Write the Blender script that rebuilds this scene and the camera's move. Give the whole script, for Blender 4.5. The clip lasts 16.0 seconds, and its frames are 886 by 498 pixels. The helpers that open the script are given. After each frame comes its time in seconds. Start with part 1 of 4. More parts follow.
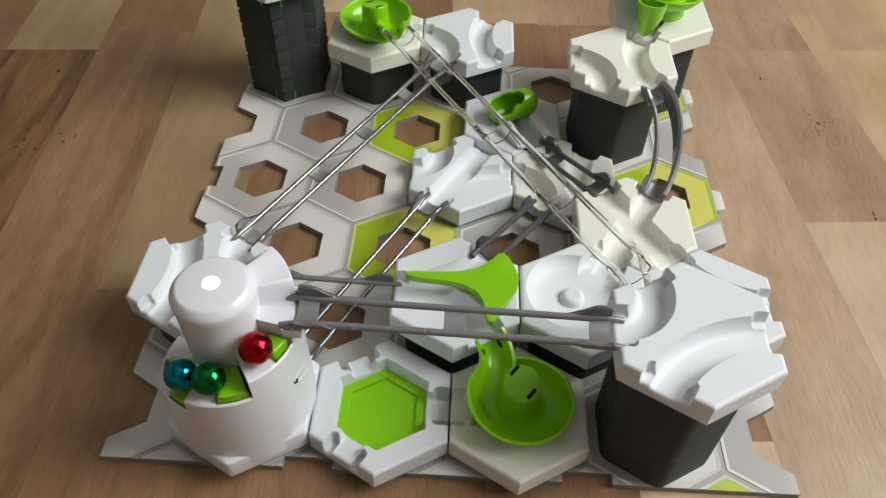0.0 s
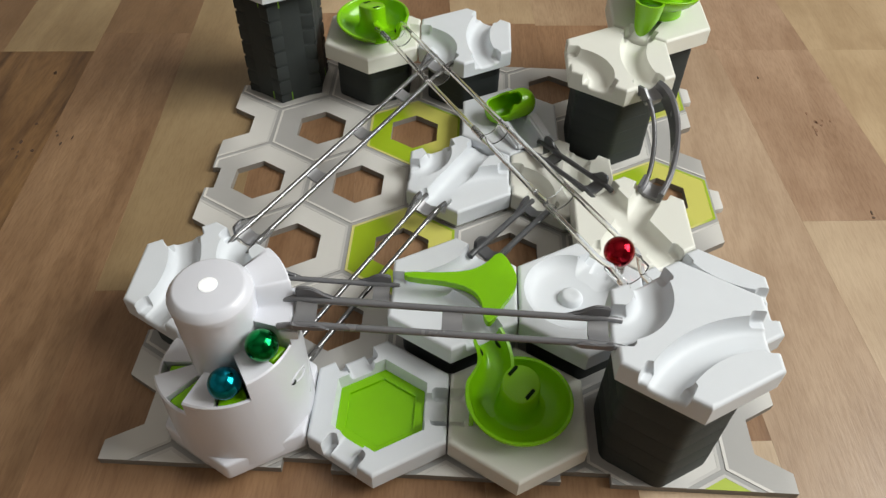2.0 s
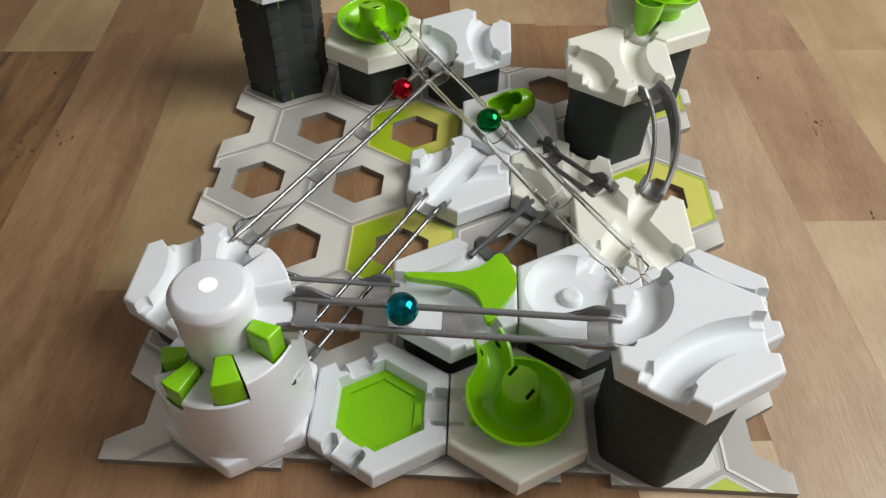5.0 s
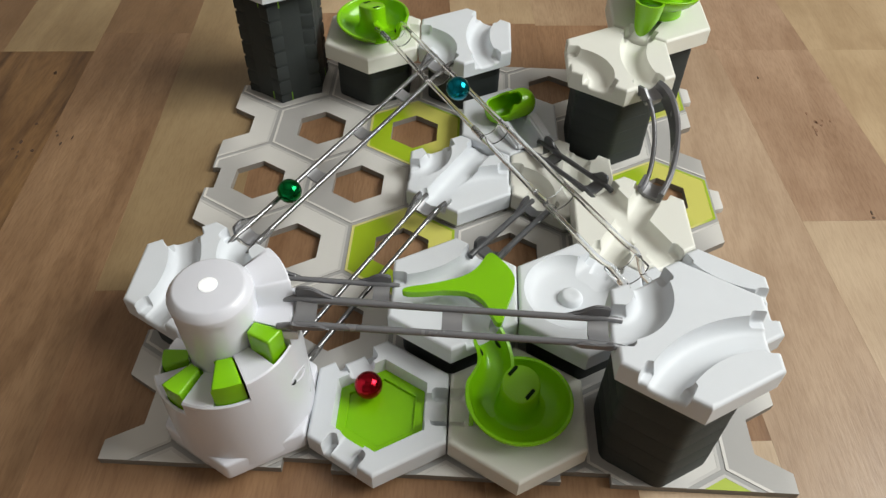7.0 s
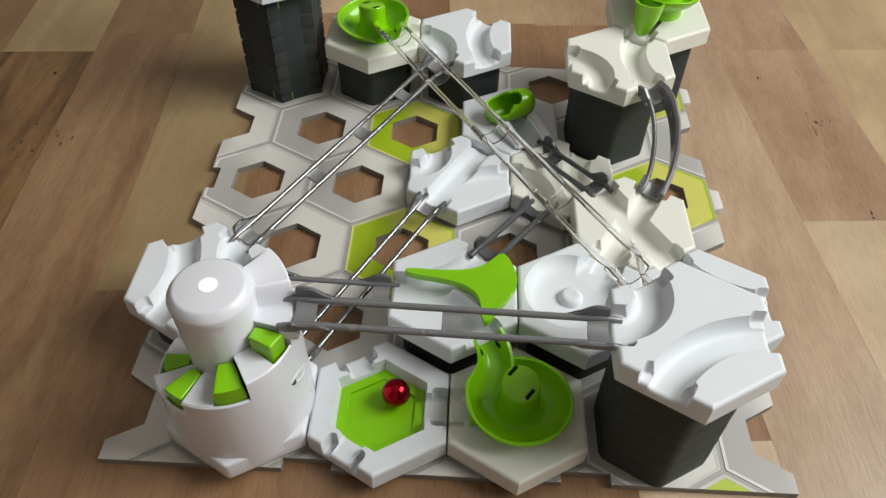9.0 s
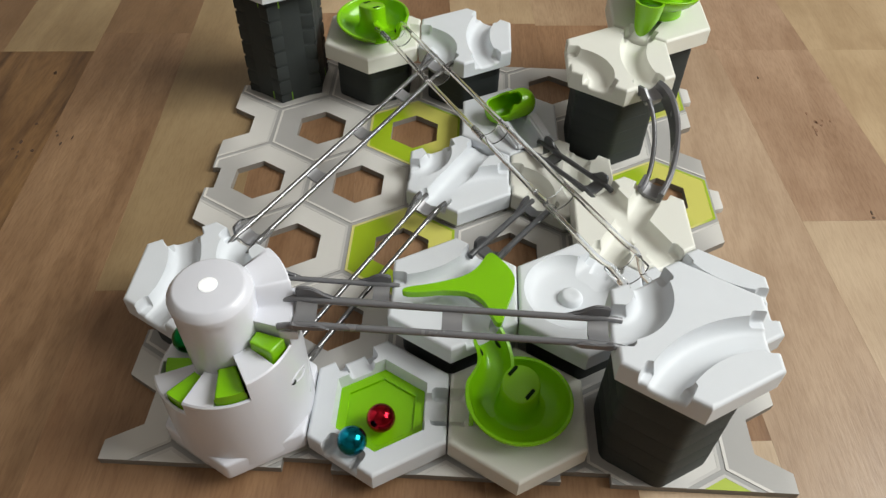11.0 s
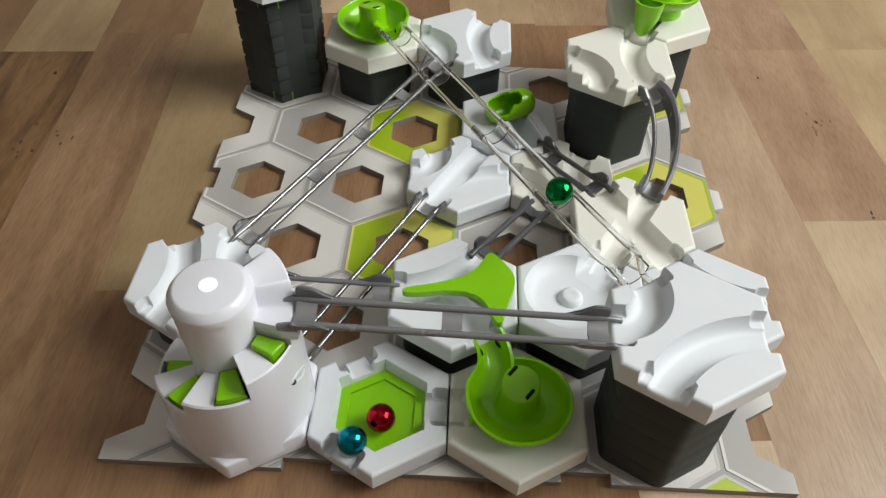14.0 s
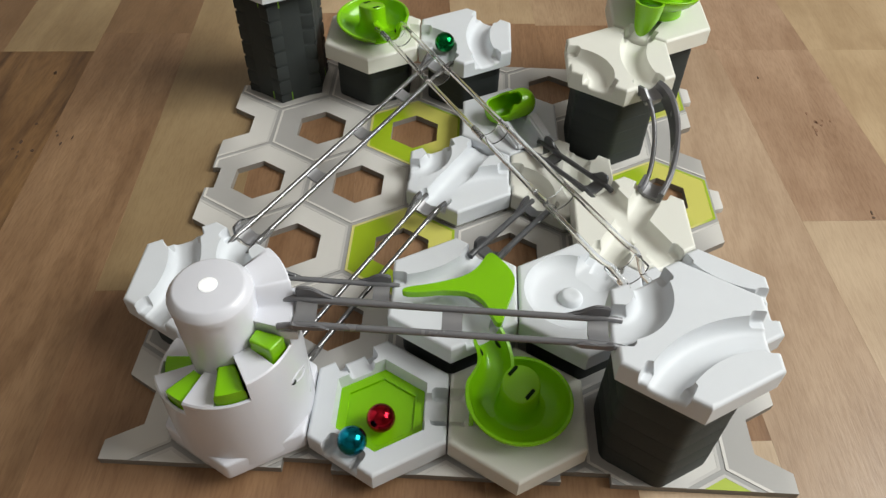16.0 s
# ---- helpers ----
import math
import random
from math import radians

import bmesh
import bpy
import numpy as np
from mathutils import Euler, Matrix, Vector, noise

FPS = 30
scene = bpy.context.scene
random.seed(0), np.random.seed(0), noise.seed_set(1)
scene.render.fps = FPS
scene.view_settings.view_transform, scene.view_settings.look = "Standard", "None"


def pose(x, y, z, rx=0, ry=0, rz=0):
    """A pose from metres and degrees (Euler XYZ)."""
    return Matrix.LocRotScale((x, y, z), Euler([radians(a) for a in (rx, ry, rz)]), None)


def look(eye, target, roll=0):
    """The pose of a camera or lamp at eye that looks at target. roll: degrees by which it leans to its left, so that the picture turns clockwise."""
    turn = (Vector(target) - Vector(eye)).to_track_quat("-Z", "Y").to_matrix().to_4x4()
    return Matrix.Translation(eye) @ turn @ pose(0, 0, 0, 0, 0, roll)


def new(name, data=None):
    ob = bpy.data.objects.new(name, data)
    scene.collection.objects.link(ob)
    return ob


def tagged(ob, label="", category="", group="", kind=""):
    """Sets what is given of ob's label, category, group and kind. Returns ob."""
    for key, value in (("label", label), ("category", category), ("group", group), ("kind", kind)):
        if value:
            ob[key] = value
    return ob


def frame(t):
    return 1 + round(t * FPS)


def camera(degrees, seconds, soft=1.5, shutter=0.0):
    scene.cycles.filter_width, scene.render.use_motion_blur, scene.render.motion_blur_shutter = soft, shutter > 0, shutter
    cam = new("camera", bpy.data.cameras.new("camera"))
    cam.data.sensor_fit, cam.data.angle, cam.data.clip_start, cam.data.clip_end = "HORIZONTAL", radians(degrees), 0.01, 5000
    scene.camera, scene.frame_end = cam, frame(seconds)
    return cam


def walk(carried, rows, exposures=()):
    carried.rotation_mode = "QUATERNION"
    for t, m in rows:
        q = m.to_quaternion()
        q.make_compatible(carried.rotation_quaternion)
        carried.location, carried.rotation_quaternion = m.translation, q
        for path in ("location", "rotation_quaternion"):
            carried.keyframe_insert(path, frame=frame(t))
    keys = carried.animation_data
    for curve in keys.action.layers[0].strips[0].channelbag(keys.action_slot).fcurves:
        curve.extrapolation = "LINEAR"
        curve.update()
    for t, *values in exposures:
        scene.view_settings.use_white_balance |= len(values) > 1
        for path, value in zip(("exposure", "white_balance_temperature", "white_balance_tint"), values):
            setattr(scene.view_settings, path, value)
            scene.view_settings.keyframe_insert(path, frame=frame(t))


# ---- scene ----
U = 0.06          # pitch of the hexagon grid in metres
BASE = 0.065       # thickness of the base plate, in grid pitches
S3 = math.sqrt(3)

cam = camera(62.33, 16.0, soft=1.4)


def w(x, y, z):
    """Grid units, counted from the top of the base plate, to metres above the floor."""
    return (x * U, y * U, (z + BASE) * U)


def cell(c, r):
    return (c, r * S3 / 2)


walk(cam, [
    (0.0, pose(*w(1.9976, -5.3878, 4.930), 42.681, -1.074, 2.836)),
    (0.5, pose(*w(1.9961, -5.3884, 4.929), 42.680, -1.050, 2.770)),
    (0.8, pose(*w(2.0063, -5.3797, 4.928), 42.724, -0.950, 2.584)),
    (1.1, pose(*w(2.0058, -5.3835, 4.926), 42.733, -0.974, 2.605)),
    (16.0, pose(*w(2.0058, -5.3835, 4.926), 42.733, -0.974, 2.605)),
])

# ---- light: a window in the wall to the east, weak sky outside ----
sky_world = bpy.data.worlds.new("sky")
scene.world = sky_world
sky_world.use_nodes = True
nt = sky_world.node_tree
sky = nt.nodes.new("ShaderNodeTexSky")
sky.sky_type = "NISHITA"
sky.sun_disc = False
sky.sun_elevation, sky.sun_rotation = radians(35), radians(200)
nt.links.new(sky.outputs[0], nt.nodes["Background"].inputs[0])
nt.nodes["Background"].inputs[1].default_value = 0.08
scene.view_settings.exposure = 0.0

ROOM = (-2.6, 1.15, -2.3, 2.3, 2.4)      # x0 x1 y0 y1 height
WIN = (-0.46, 0.40, 0.58, 1.65)          # y0 y1 z0 z1 of the window opening


def window_light():
    lamp = bpy.data.lights.new("window_light", "AREA")
    lamp.shape, lamp.size, lamp.size_y = "RECTANGLE", WIN[1] - WIN[0], WIN[3] - WIN[2]
    lamp.energy, lamp.color = 36.6, (0.978, 0.99, 0.955)
    ob = new("window_light", lamp)
    c = (ROOM[1] + 0.02, (WIN[0] + WIN[1]) / 2, (WIN[2] + WIN[3]) / 2)
    ob.matrix_basis = look(c, (c[0] - 1, c[1], c[2]))


window_light()

# ---- materials ----


def material(name, colour, rough=0.4, metal=0.0, vary=0.05, scale=60, bump=0.02, bump_scale=900, spec=0.5):
    m = bpy.data.materials.new(name)
    m.use_nodes = True
    n, l = m.node_tree.nodes, m.node_tree.links
    b = n["Principled BSDF"]
    b.inputs["Metallic"].default_value = metal
    b.inputs["Specular IOR Level"].default_value = spec
    tc = n.new("ShaderNodeTexCoord")
    n1 = n.new("ShaderNodeTexNoise")
    n1.inputs["Scale"].default_value, n1.inputs["Detail"].default_value = scale, 5
    n2 = n.new("ShaderNodeTexNoise")
    n2.inputs["Scale"].default_value, n2.inputs["Detail"].default_value = bump_scale, 3
    l.new(tc.outputs["Object"], n1.inputs["Vector"])
    l.new(tc.outputs["Object"], n2.inputs["Vector"])
    ramp = n.new("ShaderNodeMix")
    ramp.data_type = "RGBA"
    ramp.inputs[6].default_value = (*[c * (1 - vary) for c in colour], 1)
    ramp.inputs[7].default_value = (*[min(1, c * (1 + vary)) for c in colour], 1)
    l.new(n1.outputs["Fac"], ramp.inputs[0])
    l.new(ramp.outputs[2], b.inputs["Base Color"])
    mr = n.new("ShaderNodeMapRange")
    mr.inputs["To Min"].default_value, mr.inputs["To Max"].default_value = rough * 0.85, rough * 1.15
    l.new(n2.outputs["Fac"], mr.inputs["Value"])
    l.new(mr.outputs[0], b.inputs["Roughness"])
    bp = n.new("ShaderNodeBump")
    bp.inputs["Strength"].default_value, bp.inputs["Distance"].default_value = bump, 0.001
    l.new(n2.outputs["Fac"], bp.inputs["Height"])
    l.new(bp.outputs[0], b.inputs["Normal"])
    return m


WHITE = material("white_plastic", (0.675, 0.705, 0.74), 0.5, vary=0.03, scale=90, spec=0.4)
CREAM = material("cream_plastic", (0.74, 0.74, 0.675), 0.46, vary=0.03, spec=0.4)
PEARL = material("pearl_plastic", (0.70, 0.71, 0.765), 0.26, vary=0.015, bump=0.0, bump_scale=40)
GREEN = material("lime_plastic", (0.225, 0.555, 0.004), 0.24, vary=0.04, spec=0.5, bump=0.01, bump_scale=500)
# the lime again, with the shade inside the tower put into its colour
GREEN_SHADED = material("lime_shaded", (0.16, 0.36, 0.008), 0.4, vary=0.05)
# two dark colours that stand in for the shade inside openings
SLIT_SHADE = material("slit_shade_green", (0.006, 0.022, 0.003), 0.7, spec=0.1)
HOLE_SHADE = material("hole_shade", (0.008, 0.009, 0.009), 0.7)
BLACK = material("charcoal_plastic", (0.039, 0.045, 0.044), 0.6, vary=0.15, bump=0.05, spec=0.22)
STEEL = material("grey_rail", (0.185, 0.185, 0.195), 0.26, metal=0.22, vary=0.06, scale=60, bump=0.0, bump_scale=60)
# rail grey lightened for the light that flat saddle tops catch
SADDLE_LIT = material("grey_rail_lit", (0.27, 0.27, 0.28), 0.3, metal=0.4, vary=0.08, scale=120, bump=0.0, bump_scale=60)
STEEL_DARK = material("dark_rail", (0.095, 0.097, 0.102), 0.33, metal=0.25, vary=0.06, scale=60, bump=0.0, bump_scale=60)
CHROME = material("bright_rail", (0.24, 0.24, 0.245), 0.2, metal=0.75, vary=0.05, scale=60, bump=0.0, bump_scale=40)
CARD_LIGHT = material("plate_light_grey", (0.66, 0.645, 0.615), 0.55, vary=0.04)
CARD_CUT = material("plate_cut_edge", (0.24, 0.22, 0.195), 0.7, vary=0.1)
CARD_LINE = material("plate_joint_grey", (0.38, 0.375, 0.365), 0.55, vary=0.05)


def printed(name, left, right, lo, hi):
    """Printed card whose tone runs from one side of its hexagon to the other."""
    m = material(name, left, 0.42, vary=0.04)
    n, l = m.node_tree.nodes, m.node_tree.links
    tc = n.new("ShaderNodeTexCoord")
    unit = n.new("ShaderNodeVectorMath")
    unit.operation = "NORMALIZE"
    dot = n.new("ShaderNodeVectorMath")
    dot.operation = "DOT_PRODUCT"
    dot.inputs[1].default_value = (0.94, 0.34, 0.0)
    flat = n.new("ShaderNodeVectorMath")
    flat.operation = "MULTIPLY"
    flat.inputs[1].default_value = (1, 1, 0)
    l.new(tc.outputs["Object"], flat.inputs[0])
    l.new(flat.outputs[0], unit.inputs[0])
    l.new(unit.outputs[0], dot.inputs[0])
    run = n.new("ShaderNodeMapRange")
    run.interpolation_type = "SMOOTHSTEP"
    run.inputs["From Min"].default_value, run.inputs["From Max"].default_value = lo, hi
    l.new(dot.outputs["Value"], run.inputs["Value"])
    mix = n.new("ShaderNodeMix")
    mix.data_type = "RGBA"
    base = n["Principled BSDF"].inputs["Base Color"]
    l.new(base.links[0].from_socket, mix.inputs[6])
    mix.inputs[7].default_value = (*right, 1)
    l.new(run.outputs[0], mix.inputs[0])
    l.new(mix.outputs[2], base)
    return m


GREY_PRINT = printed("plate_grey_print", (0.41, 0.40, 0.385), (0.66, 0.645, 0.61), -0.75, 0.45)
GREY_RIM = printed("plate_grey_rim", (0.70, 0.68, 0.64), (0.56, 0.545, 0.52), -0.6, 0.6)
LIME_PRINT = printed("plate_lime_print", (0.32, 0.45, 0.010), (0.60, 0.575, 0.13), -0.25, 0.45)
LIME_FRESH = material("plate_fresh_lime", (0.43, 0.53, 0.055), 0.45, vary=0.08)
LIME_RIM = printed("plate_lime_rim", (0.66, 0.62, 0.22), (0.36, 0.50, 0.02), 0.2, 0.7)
WALL = material("wall_paint", (0.66, 0.64, 0.61), 0.8, vary=0.03, scale=6, bump=0.1, bump_scale=300)


def glassy(name, colour, rough, ior):
    m = bpy.data.materials.new(name)
    m.use_nodes = True
    b = m.node_tree.nodes["Principled BSDF"]
    b.inputs["Base Color"].default_value = (*colour, 1)
    b.inputs["Roughness"].default_value = rough
    b.inputs["Transmission Weight"].default_value = 0.97
    b.inputs["IOR"].default_value = ior
    return m


CLEAR = glassy("clear_plastic", (1.0, 1.0, 1.0), 0.03, 1.37)


def metallic(name, colour):
    m = material(name, colour, 0.15, metal=1.0, vary=0.25, scale=700, bump=0.10, bump_scale=1200)
    return m


RED = metallic("red_marble", (0.40, 0.010, 0.022))
EMERALD = metallic("green_marble", (0.004, 0.20, 0.045))
TEAL = metallic("teal_marble", (0.005, 0.22, 0.30))


def lit(name, colour, strength):
    m = bpy.data.materials.new(name)
    m.use_nodes = True
    b = m.node_tree.nodes["Principled BSDF"]
    b.inputs["Base Color"].default_value = (0.8, 0.8, 0.8, 1)
    b.inputs["Emission Color"].default_value = (*colour, 1)
    b.inputs["Emission Strength"].default_value = strength
    return m


LED = lit("lamp_glow", (0.95, 1.0, 1.0), 2.0)
LED_SOFT = lit("lamp_halo", (0.95, 1.0, 1.0), 0.35)


def wood(name, a, b_, grain, tight=0.0):
    """Planed wood with long grain along y, pores and a few knots; tone shifts from plank to plank."""
    m = bpy.data.materials.new(name)
    m.use_nodes = True
    n, l = m.node_tree.nodes, m.node_tree.links
    bs = n["Principled BSDF"]
    tc = n.new("ShaderNodeTexCoord")
    info = n.new("ShaderNodeObjectInfo")
    add = n.new("ShaderNodeVectorMath")
    add.operation = "MULTIPLY_ADD"
    add.inputs[1].default_value = (7, 5, 3)
    l.new(info.outputs["Random"], add.inputs[0])
    l.new(tc.outputs["Object"], add.inputs[2])
    mp = n.new("ShaderNodeMapping")
    mp.inputs["Scale"].default_value = (1.0, 0.13, 1.0)
    l.new(add.outputs[0], mp.inputs["Vector"])
    mp2 = n.new("ShaderNodeMapping")
    mp2.inputs["Scale"].default_value = (1.0, 0.13, 1.0)
    l.new(add.outputs[0], mp2.inputs["Vector"])
    big = n.new("ShaderNodeTexNoise")
    big.inputs["Scale"].default_value, big.inputs["Detail"].default_value, big.inputs["Distortion"].default_value = 34, 8, 1.5
    fine = n.new("ShaderNodeTexNoise")
    fine.inputs["Scale"].default_value, fine.inputs["Detail"].default_value = 820, 4
    cloud = n.new("ShaderNodeTexNoise")
    cloud.inputs["Scale"].default_value, cloud.inputs["Detail"].default_value = 13, 5
    l.new(mp.outputs[0], big.inputs["Vector"])
    l.new(mp2.outputs[0], fine.inputs["Vector"])
    l.new(add.outputs[0], cloud.inputs["Vector"])
    r1 = n.new("ShaderNodeValToRGB")
    r1.color_ramp.elements[0].position, r1.color_ramp.elements[1].position = 0.33 + tight, 0.68 - tight
    r1.color_ramp.elements[0].color = (*b_, 1)
    r1.color_ramp.elements[1].color = (*a, 1)
    l.new(big.outputs["Fac"], r1.inputs[0])
    mx = n.new("ShaderNodeMix")
    mx.data_type, mx.blend_type = "RGBA", "MULTIPLY"
    mx.inputs[0].default_value = grain
    r2 = n.new("ShaderNodeValToRGB")
    r2.color_ramp.elements[0].position, r2.color_ramp.elements[1].position = 0.36, 0.56
    r2.color_ramp.elements[0].color = (0.72, 0.66, 0.62, 1)
    l.new(fine.outputs["Fac"], r2.inputs[0])
    l.new(r1.outputs[0], mx.inputs[6])
    l.new(r2.outputs[0], mx.inputs[7])
    mx2 = n.new("ShaderNodeMix")
    mx2.data_type, mx2.blend_type = "RGBA", "MULTIPLY"
    mx2.inputs[0].default_value = 0.5
    r3 = n.new("ShaderNodeValToRGB")
    r3.color_ramp.elements[0].position, r3.color_ramp.elements[1].position = 0.3, 0.62
    r3.color_ramp.elements[0].color = (0.60, 0.52, 0.46, 1)
    l.new(cloud.outputs["Fac"], r3.inputs[0])
    l.new(mx.outputs[2], mx2.inputs[6])
    l.new(r3.outputs[0], mx2.inputs[7])
    l.new(mx2.outputs[2], bs.inputs["Base Color"])
    bs.inputs["Roughness"].default_value = 0.36
    bp = n.new("ShaderNodeBump")
    bp.inputs["Strength"].default_value, bp.inputs["Distance"].default_value = 0.12, 0.001
    l.new(fine.outputs["Fac"], bp.inputs["Height"])
    l.new(bp.outputs[0], bs.inputs["Normal"])
    return m


KNOT_PALE = material("wood_fleck", (0.27, 0.15, 0.09), 0.5, vary=0.2, scale=300)
KNOT = material("wood_knot", (0.075, 0.042, 0.026), 0.5, vary=0.3, scale=300)
OAK_TAN = wood("wood_tan", (0.52, 0.385, 0.235), (0.44, 0.315, 0.185), 0.25)
OAK_PINK = wood("wood_rosy", (0.318, 0.196, 0.106), (0.215, 0.123, 0.062), 0.55, 0.06)
OAK_BROWN = wood("wood_brown", (0.355, 0.212, 0.115), (0.25, 0.138, 0.07), 0.55)
OAK_WARM = wood("wood_warm", (0.46, 0.325, 0.20), (0.36, 0.24, 0.145), 0.55)
OAK_ROSE = wood("wood_rose_tan", (0.47, 0.322, 0.214), (0.37, 0.24, 0.153), 0.5)
OAK_BLUSH = wood("wood_blush", (0.50, 0.365, 0.25), (0.42, 0.295, 0.195), 0.35)
# the next two are brown and tan dimmed to carry the window's falloff
OAK_BROWN_DIM = wood("wood_brown_dim", (0.25, 0.148, 0.074), (0.182, 0.104, 0.05), 0.4)
OAK_TAN_DIM = wood("wood_tan_dim", (0.365, 0.265, 0.140), (0.295, 0.205, 0.105), 0.3)
OAK_DARK = wood("wood_dark_grain", (0.225, 0.125, 0.053), (0.080, 0.039, 0.016), 0.7, 0.08)
OAK_PALE = wood("wood_pale", (0.58, 0.445, 0.305), (0.50, 0.375, 0.25), 0.25)

# ---- mesh helpers ----


def thing(name, label, category, x, y, z, group="", turn=0.0, kind=""):
    ob = new(name)
    ob.empty_display_size = 0.01
    ob.matrix_basis = pose(*w(x, y, z), 0, 0, turn)
    return tagged(ob, label, category, group, kind)


def part(name, bm, mat, parent, label="", smooth=35, mats=None):
    me = bpy.data.meshes.new(name)
    bmesh.ops.recalc_face_normals(bm, faces=bm.faces[:])
    bmesh.ops.scale(bm, vec=(U, U, U), verts=bm.verts[:])
    bm.to_mesh(me)
    bm.free()
    for m in (mats or [mat]):
        me.materials.append(m)
    if smooth:
        me.shade_smooth()
        if smooth < 180:
            me.set_sharp_from_angle(angle=radians(smooth))
    ob = new(name, me)
    ob.parent = parent
    if label:
        tagged(ob, label)
    return ob


def prism(bm, pts, z0, z1, bevel=0.0, seg=2):
    """An upright prism over a polygon; its edges rounded by bevel."""
    a = [bm.verts.new((x, y, z0)) for x, y in pts]
    b = [bm.verts.new((x, y, z1)) for x, y in pts]
    n = len(pts)
    fs = [bm.faces.new(a[::-1]), bm.faces.new(b)]
    fs += [bm.faces.new((a[i], a[(i + 1) % n], b[(i + 1) % n], b[i])) for i in range(n)]
    if bevel:
        es = {e for f in fs for e in f.edges}
        bmesh.ops.bevel(bm, geom=list(es), offset=bevel, segments=seg, affect="EDGES", profile=0.6)


def ngon(n, r, turn=0.0, cx=0.0, cy=0.0):
    return [(cx + r * math.cos(radians(turn) + 2 * math.pi * i / n), cy + r * math.sin(radians(turn) + 2 * math.pi * i / n)) for i in range(n)]


def hexagon(r):
    return ngon(6, r, 30)


def box(bm, x0, x1, y0, y1, z0, z1, bevel=0.0):
    prism(bm, [(x0, y0), (x1, y0), (x1, y1), (x0, y1)], z0, z1, bevel)


def sweep(bm, path, profile, closed=True, cap=True):
    """Carry a profile of (side, up) pairs along a path; up stays close to z."""
    rings = []
    for i, p in enumerate(path):
        d = (path[min(i + 1, len(path) - 1)] - path[max(i - 1, 0)]).normalized()
        side = d.cross(Vector((0, 0, 1))).normalized()
        up = side.cross(d)
        prof = profile(i / (len(path) - 1)) if callable(profile) else profile
        rings.append([bm.verts.new(p + side * u + up * v) for u, v in prof])
    n = len(rings[0])
    for r0, r1 in zip(rings, rings[1:]):
        for j in range(n if closed else n - 1):
            bm.faces.new((r0[j], r0[(j + 1) % n], r1[(j + 1) % n], r1[j]))
    if cap and closed:
        bm.faces.new(rings[0][::-1])
        bm.faces.new(rings[-1])


def tube(bm, path, r, n=10):
    sweep(bm, [Vector(p) for p in path], [(r * math.cos(2 * math.pi * i / n), r * math.sin(2 * math.pi * i / n)) for i in range(n)])


def spline(knots, per=5):
    """A smooth run of tuples through the knots."""
    out = []
    for i in range(len(knots) - 1):
        p0, p1, p2, p3 = knots[max(i - 1, 0)], knots[i], knots[i + 1], knots[min(i + 2, len(knots) - 1)]
        for j in range(per):
            f = j / per
            out.append(tuple(0.5 * (2 * b + (c - a) * f + (2 * a - 5 * b + 4 * c - d) * f * f + (3 * b - a - 3 * c + d) * f ** 3) for a, b, c, d in zip(p0, p1, p2, p3)))
    out.append(tuple(knots[-1]))
    return out


def revolve(bm, profile, a0=0.0, a1=360.0, n=64, cx=0.0, cy=0.0):
    """Turn a closed (radius, z) profile about the upright axis."""
    full = abs(a1 - a0) >= 360
    rings = []
    for i in range(n if full else n + 1):
        a = radians(a0 + (a1 - a0) * i / n)
        rings.append([bm.verts.new((cx + r * math.cos(a), cy + r * math.sin(a), z)) for r, z in profile])
    k = len(profile)
    for i in range(n):
        p, q = rings[i], rings[(i + 1) % len(rings)]
        for j in range(k):
            bm.faces.new((p[j], p[(j + 1) % k], q[(j + 1) % k], q[j]))
    if not full:
        bm.faces.new(rings[0])
        bm.faces.new(rings[-1][::-1])


# ---- room shell: unseen walls and ceiling, added to bounce the window light ----


def room():
    x0, x1, y0, y1, h = ROOM
    t = 0.15

    def slab(name, a, b, mat, label):
        bm = bmesh.new()
        bmesh.ops.create_cube(bm, size=1, matrix=Matrix.LocRotScale([(p + q) / 2 for p, q in zip(a, b)], None, [q - p for p, q in zip(a, b)]))
        me = bpy.data.meshes.new(name)
        bm.to_mesh(me)
        bm.free()
        me.materials.append(mat)
        return tagged(new(name, me), label, name.split("_")[0], kind="structure")

    slab("wall_west", (x0 - t, y0 - t, -0.1), (x0, y1 + t, h), WALL, "unseen off-white wall added to close the room")
    slab("wall_north", (x0, y1, -0.1), (x1, y1 + t, h), WALL, "unseen off-white wall added to close the room")
    slab("wall_south", (x0, y0 - t, -0.1), (x1, y0, h), WALL, "unseen off-white wall added to close the room")
    slab("ceiling", (x0 - t, y0 - t, h), (x1 + t, y1 + t, h + t), WALL, "unseen white ceiling added to close the room")
    ya, yb, za, zb = WIN
    bm = bmesh.new()
    for a, b in [((x1, y0 - t, -0.1), (x1 + t, ya, h)), ((x1, yb, -0.1), (x1 + t, y1 + t, h)), ((x1, ya, -0.1), (x1 + t, yb, za)), ((x1, ya, zb), (x1 + t, yb, h))]:
        bmesh.ops.create_cube(bm, size=1, matrix=Matrix.LocRotScale([(p + q) / 2 for p, q in zip(a, b)], None, [q - p for p, q in zip(a, b)]))
    me = bpy.data.meshes.new("wall_east")
    bm.to_mesh(me)
    bm.free()
    me.materials.append(WALL)
    tagged(new("wall_east", me), "unseen off-white wall added around one window opening", "wall", kind="structure")


room()

# ---- carved hexagonal tiles ----
TH = 0.18         # height of a tile
TR = 0.570        # its corner radius


def turned(a, r=1.0):
    return Vector((r * math.cos(radians(a)), r * math.sin(radians(a))))


